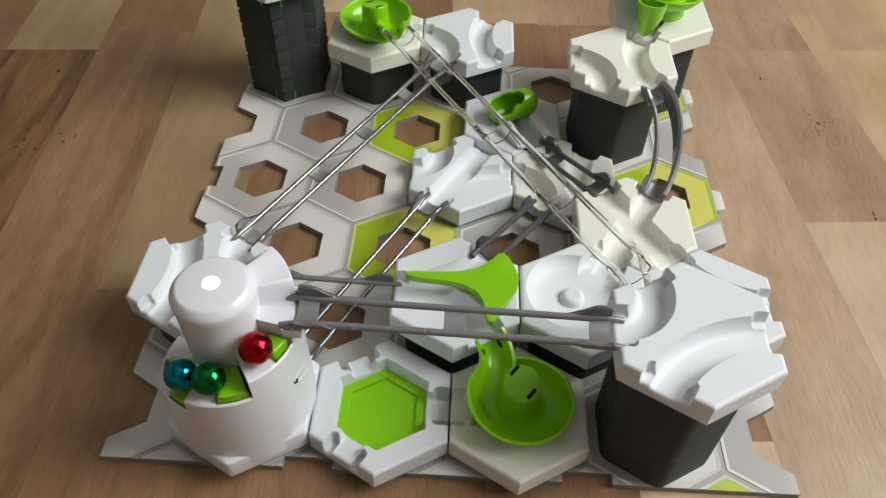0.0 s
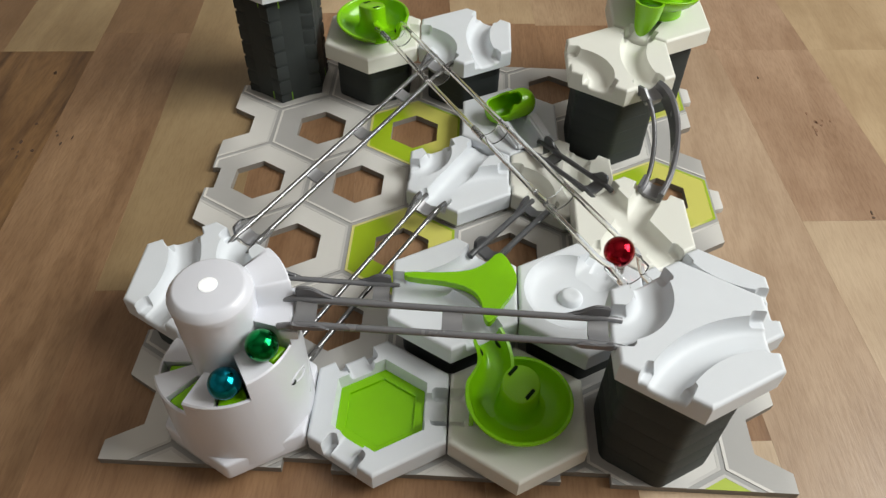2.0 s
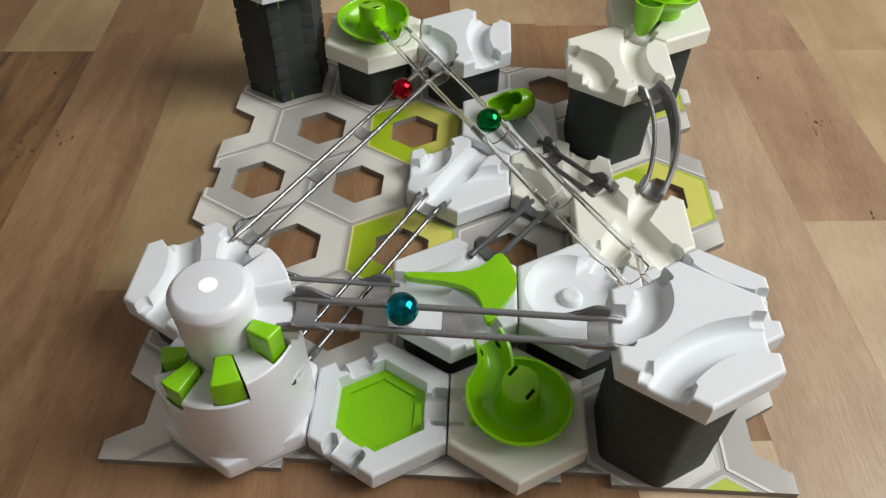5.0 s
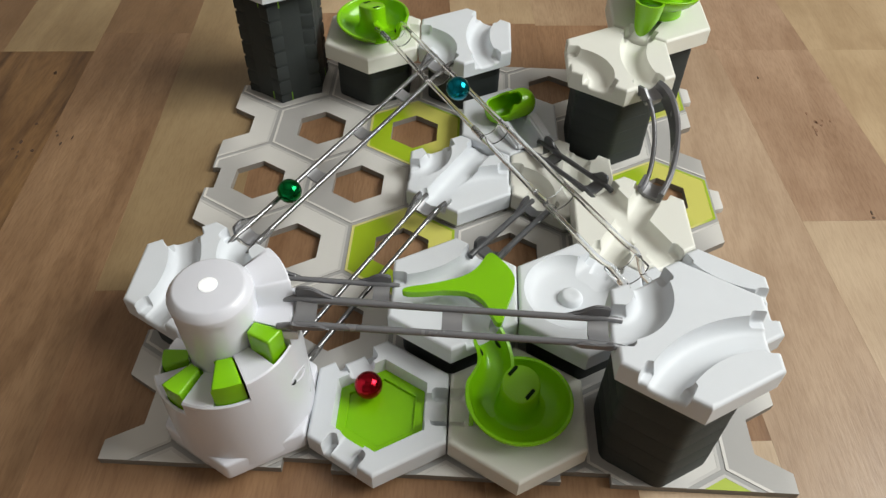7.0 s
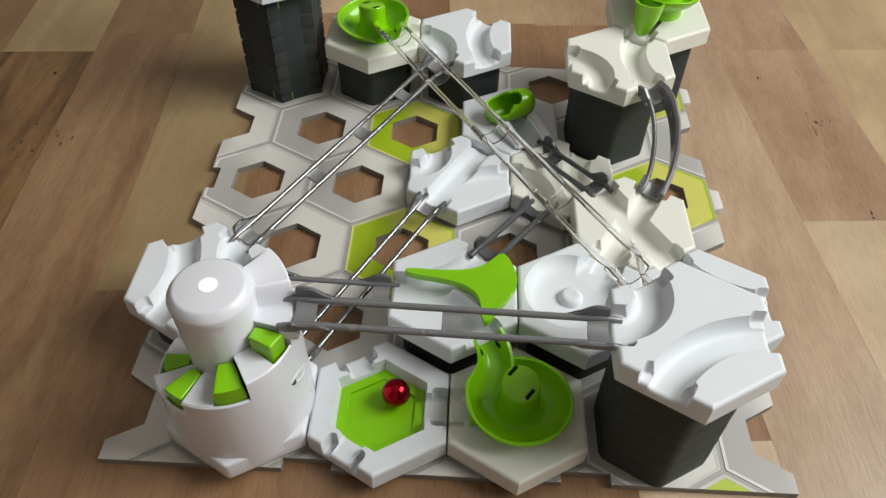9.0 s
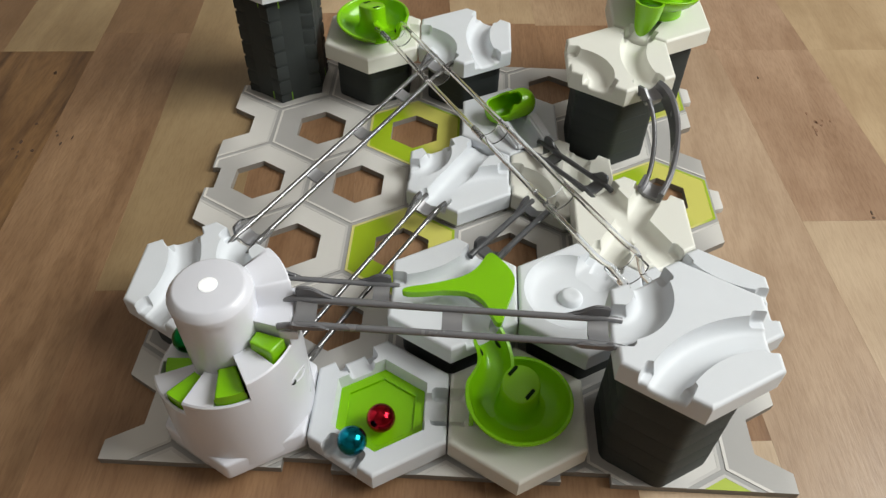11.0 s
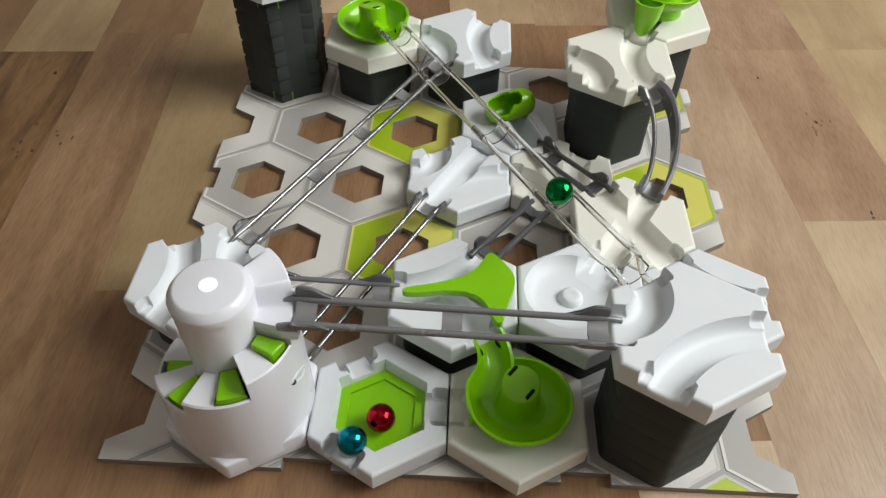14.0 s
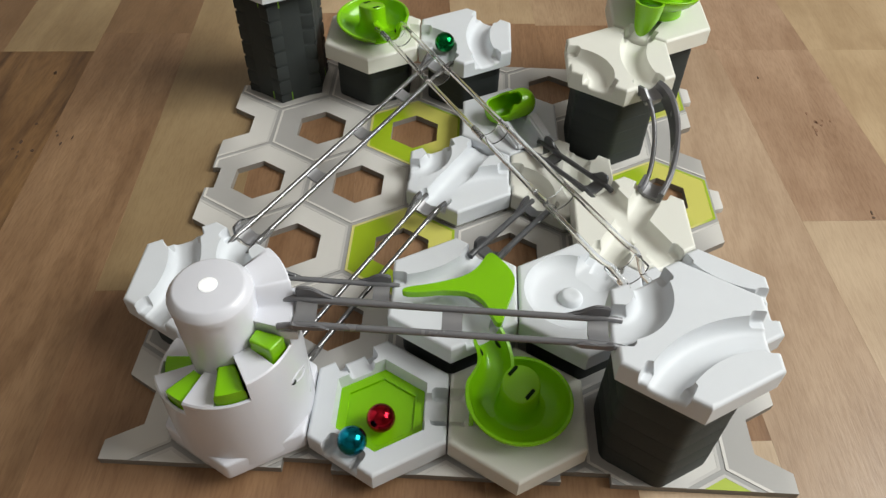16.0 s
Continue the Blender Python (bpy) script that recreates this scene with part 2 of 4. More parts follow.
def way(kind, a):
    """The distance function of a marble groove: t tight bend between edges a and a+60, w wide bend between a and a+120, s straight through, h half."""
    if kind == "t":
        c, rho = turned(a + 30, 1 / S3), 0.5 / S3
        return lambda p: abs((p - c).length - rho)
    if kind == "w":
        c, rho = turned(a + 60, 1.0), S3 / 2
        return lambda p: abs((p - c).length - rho)
    d = turned(a)
    n = Vector((-d.y, d.x))
    if kind == "s":
        return lambda p: abs(p.dot(n))
    return lambda p: abs(p.dot(n)) if p.dot(d) > 0 else p.length


def exits(kind, a):
    return {"t": (a, a + 60), "w": (a, a + 120), "s": (a, a + 180), "h": (a,)}[kind]


def carve(ways, extra=None, r=0.128, deep=0.118):
    fns = [way(*k) for k in ways]
    outs = [turned(a) for k in ways for a in exits(*k)]

    def depth(p):
        d = min((f(p) for f in fns), default=9)
        z = deep * (1 - (d / r) ** 4) ** 0.75 if d < r else 0.0
        for o in outs:
            u = 0.5 - p.dot(o)
            v = abs(abs(p.x * o.y - p.y * o.x) - 0.118)
            e = math.hypot(v, max(0, u - 0.085)) / 0.042
            if e < 1:
                z = max(z, 0.094 * (1 - e ** 8))
        if extra:
            z = max(z, extra(p))
        return z
    depth.lips = [lambda p, f=f: f(p) - r for f in fns]
    return depth


def tile_mesh(depth, th=TH, r=TR, n=56, rnd=0.030):
    """A hexagonal tile whose top is carved by depth(p), with rounded rim and upright sides, open below."""
    a, b = Vector((r * S3 / 2, r / 2)) / n, Vector((0, r)) / n
    bm = bmesh.new()
    vs = {}
    step = r / n
    lips = depth.lips if hasattr(depth, "lips") else []
    inr = r * S3 / 2
    for i in range(-n, n + 1):
        for j in range(max(-n, -n - i), min(n, n - i) + 1):
            p = a * i + b * j
            corner = (abs(i), abs(j), abs(i + j)).count(n) > 1
            border = max(abs(i), abs(j), abs(i + j)) == n
            on_lip = False
            for g in ([] if corner else lips):         # draw the mesh to the groove's lip, so that it runs clean
                d = g(p)
                if abs(d) < 0.52 * step:
                    e = 1e-4
                    gr = Vector(((g(p + Vector((e, 0))) - d) / e, (g(p + Vector((0, e))) - d) / e))
                    if border:
                        k = max(range(0, 360, 60), key=lambda t: p.dot(turned(t)))
                        tg = turned(k + 90)
                        c = gr.dot(tg)
                        if abs(c) > 0.5:
                            p, on_lip = p - tg * (d / c), True
                    elif gr.length > 0.5:
                        p, on_lip = p - gr * (d / gr.length_squared), True
                    break
            rim = inr - max(abs(p.dot(turned(k))) for k in (0, 60, 120))
            z = th - max(0, depth(p) if not on_lip or depth(p) > 0.02 else 0.0)
            if rim < rnd:
                z -= (rnd - math.sqrt(max(0, rnd ** 2 - (rnd - rim) ** 2))) * 0.8
            vs[i, j] = bm.verts.new((p.x, p.y, z))
    for (i, j), v in list(vs.items()):
        if (i + 1, j) in vs and (i, j + 1) in vs:
            bm.faces.new((v, vs[i + 1, j], vs[i, j + 1]))
        if (i + 1, j) in vs and (i + 1, j - 1) in vs:
            bm.faces.new((v, vs[i + 1, j - 1], vs[i + 1, j]))
    # sides with vertices of their own
    ring = []
    dirs = [(-1, 1), (-1, 0), (0, -1), (1, -1), (1, 0), (0, 1)]
    i, j = n, 0
    for di, dj in dirs:
        for _ in range(n):
            ring.append(vs[i, j].co.copy())
            i, j = i + di, j + dj
    top = [bm.verts.new(c) for c in ring]
    low = [bm.verts.new((c.x, c.y, 0)) for c in ring]
    for k in range(len(ring)):
        q = (k + 1) % len(ring)
        bm.faces.new((top[k], low[k], low[q], top[q]))
    return bm


def tile_part(parent, name, depth, mat, n=56, label=""):
    bm = tile_mesh(depth, n=n)
    me_ob = part(name, bm, mat, parent, label, smooth=50)
    return me_ob


def track_tile(c, r, z, ways, mat, label, n=100, extra=None, deep=0.118):
    ob = thing("track_tile", label, "track tile", *cell(c, r), z, "track tiles")
    tile_part(ob, "body", carve(ways, extra, deep=deep), mat, n)
    return ob


# ---- stacked height blocks under the raised tiles ----


def rounded_hex(r, c, n=5):
    """Hexagon of corner radius r with its corners rounded over a length c."""
    out = []
    vs = [Vector(p) for p in hexagon(r)]
    for i, v in enumerate(vs):
        a, b = v.lerp(vs[i - 1], c / r), v.lerp(vs[(i + 1) % 6], c / r)
        for j in range(n + 1):
            f = j / n
            p = a * (1 - f) ** 2 + v * 2 * f * (1 - f) + b * f * f
            out.append((p.x, p.y))
    return out


def height_stack(c, r, z0, z1, count, label, rad=0.455):
    ob = thing("height_stack", label, "height block", *cell(c, r), z0, "stacks of height blocks")
    h = (z1 - z0) / count
    for k in range(count):
        bm = bmesh.new()
        lo, hi = rounded_hex(rad * 0.995, 0.06), rounded_hex(rad, 0.06)
        rings = [[bm.verts.new((*p, z)) for p in pts] for pts, z in ((rounded_hex(rad * 0.995, 0.06), k * h), (lo, k * h + 0.002), (hi, (k + 1) * h - 0.002), (rounded_hex(rad * 0.9985, 0.06), (k + 1) * h))]
        m = len(lo)
        bm.faces.new(rings[0][::-1])
        bm.faces.new(rings[-1])
        for p, q in zip(rings, rings[1:]):
            for i in range(m):
                bm.faces.new((p[i], p[(i + 1) % m], q[(i + 1) % m], q[i]))
        part("height_block", bm, BLACK, ob, "", 30)
    return ob


Z_G, Z_L, Z_W, Z_B, Z_T, Z_R, Z_F = 0.04, 0.335, 0.40, 0.495, 0.84, 0.845, 1.115

track_tile(3.5, -3, Z_F, [("t", 120), ("w", 240)], WHITE, "white plastic curve tile on a tall charcoal stack", n=130)
track_tile(0, -2, Z_W, [("t", 0), ("w", 120)], WHITE, "white plastic curve tile beside the marble lift")
track_tile(2, 2, Z_B, [("t", 180), ("w", 300)], WHITE, "white plastic curve tile on a low charcoal stack")
track_tile(3.5, 1, Z_T, [("t", 180), ("w", 300)], CREAM, "cream plastic curve tile on a charcoal tower")
track_tile(3, 0, Z_G, [("t", 180), ("w", 300)], CREAM, "cream plastic curve tile lying on the base plate")
track_tile(2, 0, Z_G, [("s", 60), ("w", 240), ("t", 120)], WHITE, "white plastic junction tile with a straight groove")
track_tile(4, -2, Z_L, [("w", 0), ("t", 180)], WHITE, "white plastic curve tile beside the tall stack")
track_tile(3.5, -1, Z_L, [("s", 60), ("s", 120)], CREAM, "cream plastic crossing tile with an X groove")

height_stack(3.5, -3, 0, Z_F, 6, "tall charcoal plastic stack of hexagonal blocks")
height_stack(0, -2, 0, Z_W, 3, "charcoal plastic blocks under a white tile")
height_stack(2, 2, 0, Z_B, 3, "charcoal plastic blocks under a white tile")
height_stack(1, 2, 0, Z_B, 3, "charcoal plastic blocks under a funnel tile")
height_stack(3.5, 1, 0, Z_T, 6, "charcoal plastic tower of hexagonal blocks")
height_stack(4, 2, 0, Z_R, 6, "charcoal plastic tower behind the cream tile")
height_stack(2, -2, 0, Z_L, 2, "black plastic blocks under the switch tile")
height_stack(3, -2, 0, Z_L, 2, "black plastic blocks under the vortex tile")
height_stack(3.5, -1, 0, Z_L, 2, "black plastic blocks under the crossing tile")
height_stack(4, -2, 0, Z_L, 2, "black plastic blocks under a curve tile")


def vortex_tile():
    c0, c1, o = Vector((-0.075, 0.045)), Vector((0.19, 0.33)), turned(60)

    def drop(p):
        """Distance from the line between dish and exit, and the passage's half width there."""
        f = min(1, max(0, (p - c0).dot(c1 - c0) / (c1 - c0).length_squared))
        return (p - c0.lerp(c1, f)).length, 0.26 - 0.085 * f

    def dish(p):
        d = (p - c0).length
        z = 0.0
        if d < 0.375:
            z = 0.085 * (1 - (d / 0.375) ** 7) + 0.025 * max(0, 1 - d / 0.375)
        e, rr = drop(p)
        if e < rr:
            z = max(z, 0.095 * (1 - (e / rr) ** 5))
        if d < 0.10:
            z -= 0.06 * (1 - (d / 0.10) ** 6)
        u, v = p.dot(o), abs(p.x * o.y - p.y * o.x)
        if u > 0.32 and v < 0.125:
            z = max(z, 0.112 * (1 - (v / 0.125) ** 4))
        if u > 0.39 and abs(v - 0.118) < 0.035:
            z = max(z, 0.09)
        return z
    ob = thing("vortex_tile", "white plastic vortex tile with a round dish and centre knob", "vortex tile", *cell(3, -2), Z_L)
    fn = carve([], dish)
    fn.lips = [lambda p: (p - c0).length - 0.375, lambda p: (p - c0).length - 0.10, lambda p: drop(p)[0] - drop(p)[1] if (p - c0).length > 0.36 else 9]
    tile_part(ob, "body", fn, WHITE, 110)


vortex_tile()


def switch_tile():
    ob = thing("switch_tile", "white plastic switch tile with a green pivoting lever", "switch tile", *cell(2, -2), Z_L)
    tile_part(ob, "body", carve([("w", 60), ("w", 180)], None), WHITE, 110)
    # the lever turns about its pivot at the tile's eastern half
    pts = [(-0.715, 0.005), (-0.70, 0.045), (-0.50, 0.050), (-0.32, 0.068), (-0.20, 0.098), (-0.11, 0.155), (-0.045, 0.225), (-0.01, 0.268), (0.022, 0.288),
           (0.056, 0.272), (0.112, 0.17), (0.15, 0.06), (0.15, -0.03), (0.11, -0.13), (0.03, -0.265), (-0.02, -0.365), (-0.05, -0.405), (-0.08, -0.40),
           (-0.10, -0.335), (-0.12, -0.22), (-0.165, -0.135), (-0.25, -0.075), (-0.42, -0.035), (-0.60, -0.02)]
    smooth_pts = spline([pts[-1]] + pts + pts[:2], 3)[3:-4]
    bm = bmesh.new()
    prism(bm, smooth_pts, 0.0, 0.062, 0.007)
    lever = part("lever", bm, GREEN, ob, "lime green pivoting lever", 40)
    bm = bmesh.new()
    prism(bm, ngon(24, 0.05, 0, 0.0, -0.06), -0.08, 0.0)
    part("pivot", bm, GREEN, lever)
    return lever


LEVER = switch_tile()


def landing_tile():
    ob = thing("landing_tile", "white plastic catch tile with a lime green floor", "catch tile", *cell(1.5, -3), Z_G, "tiles of the front row")

    def pit(p):
        m = max(abs(p.dot(turned(k))) for k in (0, 60, 120))
        z = 0.138 * (1 - max(0, (m - 0.305) / 0.03) ** 2) if m < 0.335 else 0.0
        for a in (0, 120, 240):
            o = turned(a)
            v = abs(p.x * o.y - p.y * o.x) / 0.108
            if p.dot(o) > 0 and v < 1:
                z = max(z, 0.082 * (1 - v ** 8))
        return z
    fn = carve([], pit)

    def depth(p):
        z = fn(p)
        for a in (120, 240, 0):
            o = turned(a)
            u, v = 0.5 - p.dot(o), abs(abs(p.x * o.y - p.y * o.x) - 0.118)
            e = math.hypot(v, max(0, u - 0.09)) / 0.040
            if e < 1:
                z = max(z, 0.128 * (1 - e ** 8))
        return z
    depth.lips = [lambda p, o=turned(a): abs(p.x * o.y - p.y * o.x) - 0.108 if p.dot(o) > 0.34 else 9 for a in (0, 120, 240)] + [lambda p: max(abs(p.dot(turned(k))) for k in (0, 60, 120)) - 0.335]
    tile_part(ob, "body", depth, WHITE, 130)
    bm = bmesh.new()
    prism(bm, hexagon(0.365), 0.0, 0.047)
    floor_ob = part("catch_floor", bm, GREEN, ob, "lime green hexagonal floor")
    # the field in the middle lies a little lower than the border
    bm = bmesh.new()
    revolve(bm, [(0.283, 0.04), (0.365, 0.04), (0.365, 0.068), (0.288, 0.068), (0.283, 0.062)], 30, 390, 6)
    part("floor_border", bm, GREEN, floor_ob)


landing_tile()


def funnel_tile(c, r, z, turn, label, n=84, spout=False, lift=0.0):
    """A tile that carries a green spiral funnel: deep dish, chute curving down into it, hollow centre post. Built for an entry at 120 degrees, then turned."""
    ob = thing("funnel_tile", label, "funnel tile", *cell(c, r), z, "green funnels")

    def channel(p):
        o = turned(240 if spout else turn + 60)
        s, u = abs(p.x * o.y - p.y * o.x), 0.5 - p.dot(o)
        z = 0.07 * (1 - (s / 0.108) ** 8) if u < 0.5 and s < 0.108 else 0.0
        v = abs(s - 0.118)
        if u < 0.12 and v < 0.036:
            z = max(z, 0.095 * (1 - max(v / 0.036, (u - 0.07) / 0.05) ** 6))
        return z
    fn = carve([], channel)
    fn.lips = [lambda p, o=turned(240 if spout else turn + 60): abs(p.x * o.y - p.y * o.x) - 0.108 if p.dot(o) > 0 else 9]
    tile_part(ob, "tile", fn, CREAM, n)
    k = TH + lift
    spin = Matrix.Rotation(radians(turn - 120), 4, "Z")
    # the dish, whose rim sinks along the spiral
    bm = bmesh.new()
    outer = [(0.02, 0.004), (0.20, 0.006), (0.27, 0.028), (0.33, 0.08), (0.368, 0.14), (0.388, 0.194), (0.387, 0.200), (0.383, 0.204)]
    inner = [(0.366, 0.204), (0.361, 0.200), (0.357, 0.190), (0.345, 0.150), (0.325, 0.108), (0.295, 0.070), (0.25, 0.042), (0.19, 0.026), (0.10, 0.020), (0.02, 0.020)]
    revolve(bm, outer + inner, -181, 100, 96)
    for v in bm.verts:
        if v.co.xy.length > 0.15:
            turn_on = ((math.degrees(math.atan2(v.co.y, v.co.x)) + 181.5) % 360) / 281.5
            v.co.z *= 1 - 0.42 * min(1, turn_on) ** 2.2
        v.co.z += k
    revolve(bm, [(0.02, k + 0.004), (0.30, k + 0.010), (0.30, k + 0.024), (0.02, k + 0.018)], 98, 181, 20)
    bmesh.ops.transform(bm, matrix=spin, verts=bm.verts[:])
    dish = part("dish", bm, GREEN, ob, "", 40)
    # the post, its top cut on a slight slant
    post = 0.31
    bm = bmesh.new()
    revolve(bm, [(0.215, TH + 0.002), (0.21, k + 0.022), (0.185, k + 0.032), (0.165, k + 0.052), (0.151, k + 0.082), (0.143, k + 0.12), (0.137, k + post - 0.012), (0.131, k + post - 0.003), (0.122, k + post), (0.0, k + post + 0.004), (0.0, TH)], n=48, cy=0.025)
    bmesh.ops.remove_doubles(bm, verts=bm.verts[:], dist=0.0005)
    for v in bm.verts:
        if v.co.z > k + 0.15:
            v.co.z += 0.24 * v.co.y
    bmesh.ops.transform(bm, matrix=spin, verts=bm.verts[:])
    column = part("centre_post", bm, GREEN, dish, "", 32)
    # solid dark pieces in place of the shaded slits
    for cx, cy in ((-0.058, 0.112), (0.062, -0.050)):
        bm = bmesh.new()
        a, b = turned(50, 0.046), turned(140, 0.013)
        q = Vector((cx, cy))
        prism(bm, [tuple(q + a * f + b * g) for f, g in ((-1, -0.6), (-0.8, -1), (0.8, -1), (1, -0.5), (0.9, 0.9), (-0.9, 1))], k + post - 0.03, k + post + 0.006)
        for v in bm.verts:
            v.co.z += 0.24 * v.co.y
        bmesh.ops.transform(bm, matrix=spin, verts=bm.verts[:])
        part("slit", bm, SLIT_SHADE, column, "dark piece for the shade in a slit")
    # chute: x, y, floor, half widths and wall heights at both sides
    knots = [(-0.248, 0.450, 0.178, 0.126, 0.126, 0.150, 0.150), (-0.218, 0.400, 0.170, 0.128, 0.128, 0.130, 0.135), (-0.188, 0.330, 0.156, 0.130, 0.132, 0.098, 0.112),
             (-0.174, 0.255, 0.135, 0.140, 0.136, 0.082, 0.100), (-0.184, 0.175, 0.103, 0.155, 0.138, 0.100, 0.100), (-0.206, 0.095, 0.068, 0.168, 0.140, 0.134, 0.080),
             (-0.222, 0.020, 0.044, 0.160, 0.140, 0.157, 0.050), (-0.212, -0.040, 0.034, 0.163, 0.130, 0.164, 0.020), (-0.196, -0.092, 0.029, 0.160, 0.120, 0.162, 0.006)]
    line = spline(knots, 5)
    path = [Vector((q[0], q[1], q[2] + k)) for q in line]
    t, m = 0.024, 14

    def walls(s):
        _, _, _, hl, hr, zl, zr = line[min(len(line) - 1, round(s * (len(line) - 1)))]
        out = []
        for i in range(m + 1):
            f = math.sin(math.pi * (i / m - 0.5))
            h, zw = (hl, zl) if f < 0 else (hr, zr)
            out.append((-f * h, -0.016 + (zw + 0.016) * abs(f) ** 5))
        for i in range(m + 1):
            f = -math.sin(math.pi * (i / m - 0.5))
            h, zw = (hl, zl) if f < 0 else (hr, zr)
            out.append((-f * (h - t), 0.003 + zw * abs(f) ** 3.6))
        return out
    bm = bmesh.new()
    sweep(bm, path, walls)
    bmesh.ops.transform(bm, matrix=spin, verts=bm.verts[:])
    chute = part("chute", bm, GREEN, dish, "", 50)
    # dark beads painted as the shade of the rail slots
    for x, y in ((-0.288, 0.352), (-0.148, 0.432)):
        bm = bmesh.new()
        bmesh.ops.create_uvsphere(bm, u_segments=16, v_segments=10, radius=0.029, matrix=spin @ Matrix.Translation((x, y, k + 0.206)) @ Matrix.Rotation(radians(-60), 4, "Z") @ Matrix.Diagonal((1.5, 0.7, 0.5, 1)))
        part("slot", bm, SLIT_SHADE, chute, "dark bead for the shade in a rail slot")
    bm = bmesh.new()
    box(bm, -0.352, -0.318, -0.15, -0.03, k - 0.002, k + 0.11, 0.004)
    bmesh.ops.transform(bm, matrix=spin, verts=bm.verts[:])
    part("foot", bm, GREEN, dish)
    if spout:
        # a rounded outlet lip that hangs down to the neighbouring groove
        o = turned(240)
        n2 = Vector((-o.y, o.x))
        bm = bmesh.new()
        rows = []
        for i in range(29):
            f = radians(-110 + 220 * i / 28)
            col = []
            for r in (0.150, 0.126):
                for up in (0, 1):
                    p = o * (0.40 + r * math.cos(f) * 0.8 - (0.0 if up else 0.03)) + n2 * (r * math.sin(f) * (1 if up else 0.8))
                    low = TH - 0.045 + 0.16 * abs(math.sin(f)) ** 2.2 if math.cos(f) > 0 else TH + 0.115
                    col.append(bm.verts.new((p.x, p.y, k + 0.175 if up else low)))
            rows.append((col[0], col[1], col[3], col[2]))
        for a, b in zip(rows, rows[1:]):
            for j in range(4):
                bm.faces.new((a[j], a[(j + 1) % 4], b[(j + 1) % 4], b[j]))
        bm.faces.new(rows[0])
        bm.faces.new(rows[-1][::-1])
        part("spout", bm, GREEN, dish, "", 50)
    return ob


funnel_tile(2.5, -3, Z_G, 120, "cream tile with a lime green spiral funnel", 110)
funnel_tile(1, 2, Z_B, -60, "cream tile with a green spiral funnel on charcoal blocks")
funnel_tile(4, 2, Z_R, 60, "cream tile with a green spiral funnel on a tower", spout=True, lift=0.12)


def catcher_tile():
    ob = thing("catcher_tile", "white tile with a lime green tube catcher", "catcher tile", *cell(2.5, 1), Z_G)
    tile_part(ob, "tile", carve([("h", 300)]), WHITE, 80)
    d = Vector((0.86, 0.51))
    e = Vector((d.y, -d.x))
    c1, length, rad, thick = Vector((-0.12, -0.03)), 0.27, 0.150, 0.02

    def place(u, v, r):
        """A point on a lying capsule: u along it from end to end, v round it."""
        total = math.pi * rad + length
        x = u * total
        if x < math.pi * rad / 2:
            f = x / rad
            ax, rr = -r * math.cos(f), r * math.sin(f)
        elif x > total - math.pi * rad / 2:
            f = (total - x) / rad
            ax, rr = length + r * math.cos(f), r * math.sin(f)
        else:
            ax, rr = x - math.pi * rad / 2, r
        return ax, rr * math.cos(v), rr * math.sin(v)

    def open_at(u, v):
        """Below zero inside the heart-shaped opening on top."""
        ax, sd, up = place(u, v, rad)
        if up <= 0.0:
            return 0.2
        return min(math.hypot(ax - 0.0, sd - 0.01) - 0.143, math.hypot(ax - 0.150, sd - 0.040) - 0.080)
    nu, nv = 72, 64
    bm = bmesh.new()
    grid = {}
    for i in range(nu + 1):
        for j in range(nv):
            u, v = min(max(i / nu, 0.004), 0.996), 2 * math.pi * j / nv
            g = open_at(u, v)
            if abs(g) < 0.008:                 # draw the mesh to the opening's lip
                gu, gv = (open_at(u + 1e-4, v) - g) / 1e-4, (open_at(u, v + 1e-4) - g) / 1e-4
                m2 = (gu / 0.72) ** 2 + (gv / rad) ** 2
                if m2 > 0.1:
                    u, v = u - g * gu / 0.72 ** 2 / m2, v - g * gv / rad ** 2 / m2
            pair = []
            for r in (rad, rad - thick):
                ax, sd, up = place(u, v, r)
                p = c1 + d * ax + e * sd
                pair.append(bm.verts.new((p.x, p.y, TH + 0.137 + up)))
            grid[i, j] = (*pair, open_at(u, v))
    used = {}
    for i in range(nu):
        for j in range(nv):
            q = [grid[i, j], grid[i + 1, j], grid[i + 1, (j + 1) % nv], grid[i, (j + 1) % nv]]
            if sum(c[2] for c in q) / 4 < 0 or max(c[2] for c in q) < 0.003:
                continue
            bm.faces.new([c[0] for c in q])
            bm.faces.new([c[1] for c in q][::-1])
            for k in range(4):
                a, b = q[k], q[(k + 1) % 4]
                key = frozenset((a[:2], b[:2]))
                used[key] = used.get(key, 0) + 1
    for key, n in used.items():
        if n == 1:
            a, b = tuple(key)
            bm.faces.new((a[0], b[0], b[1], a[1]))
    bmesh.ops.delete(bm, geom=[v for v in bm.verts if not v.link_faces], context="VERTS")
    part("catcher_cup", bm, GREEN, ob, "lime green cup with a heart-shaped opening", 50)
    for sx in (-1, 1):
        bm = bmesh.new()
        o = turned(300)
        n = Vector((-o.y, o.x)) * sx
        a, b = o * 0.14 + n * 0.105, o * 0.49 + n * 0.105
        c, f = b + n * 0.10, a + n * 0.12
        prism(bm, [tuple(a), tuple(b), tuple(c), tuple(f)][::sx], TH - 0.01, TH + 0.06)
        for v in bm.verts:
            if v.co.z > TH + 0.03:
                v.co.z += 0.08 * max(0, 1 - abs(v.co.xy.dot(o) - 0.18) / 0.3)
        bmesh.ops.bevel(bm, geom=bm.edges[:], offset=0.022, segments=3, affect="EDGES")
        part("ramp_cheek", bm, WHITE, ob)


catcher_tile()

# ---- rails ----


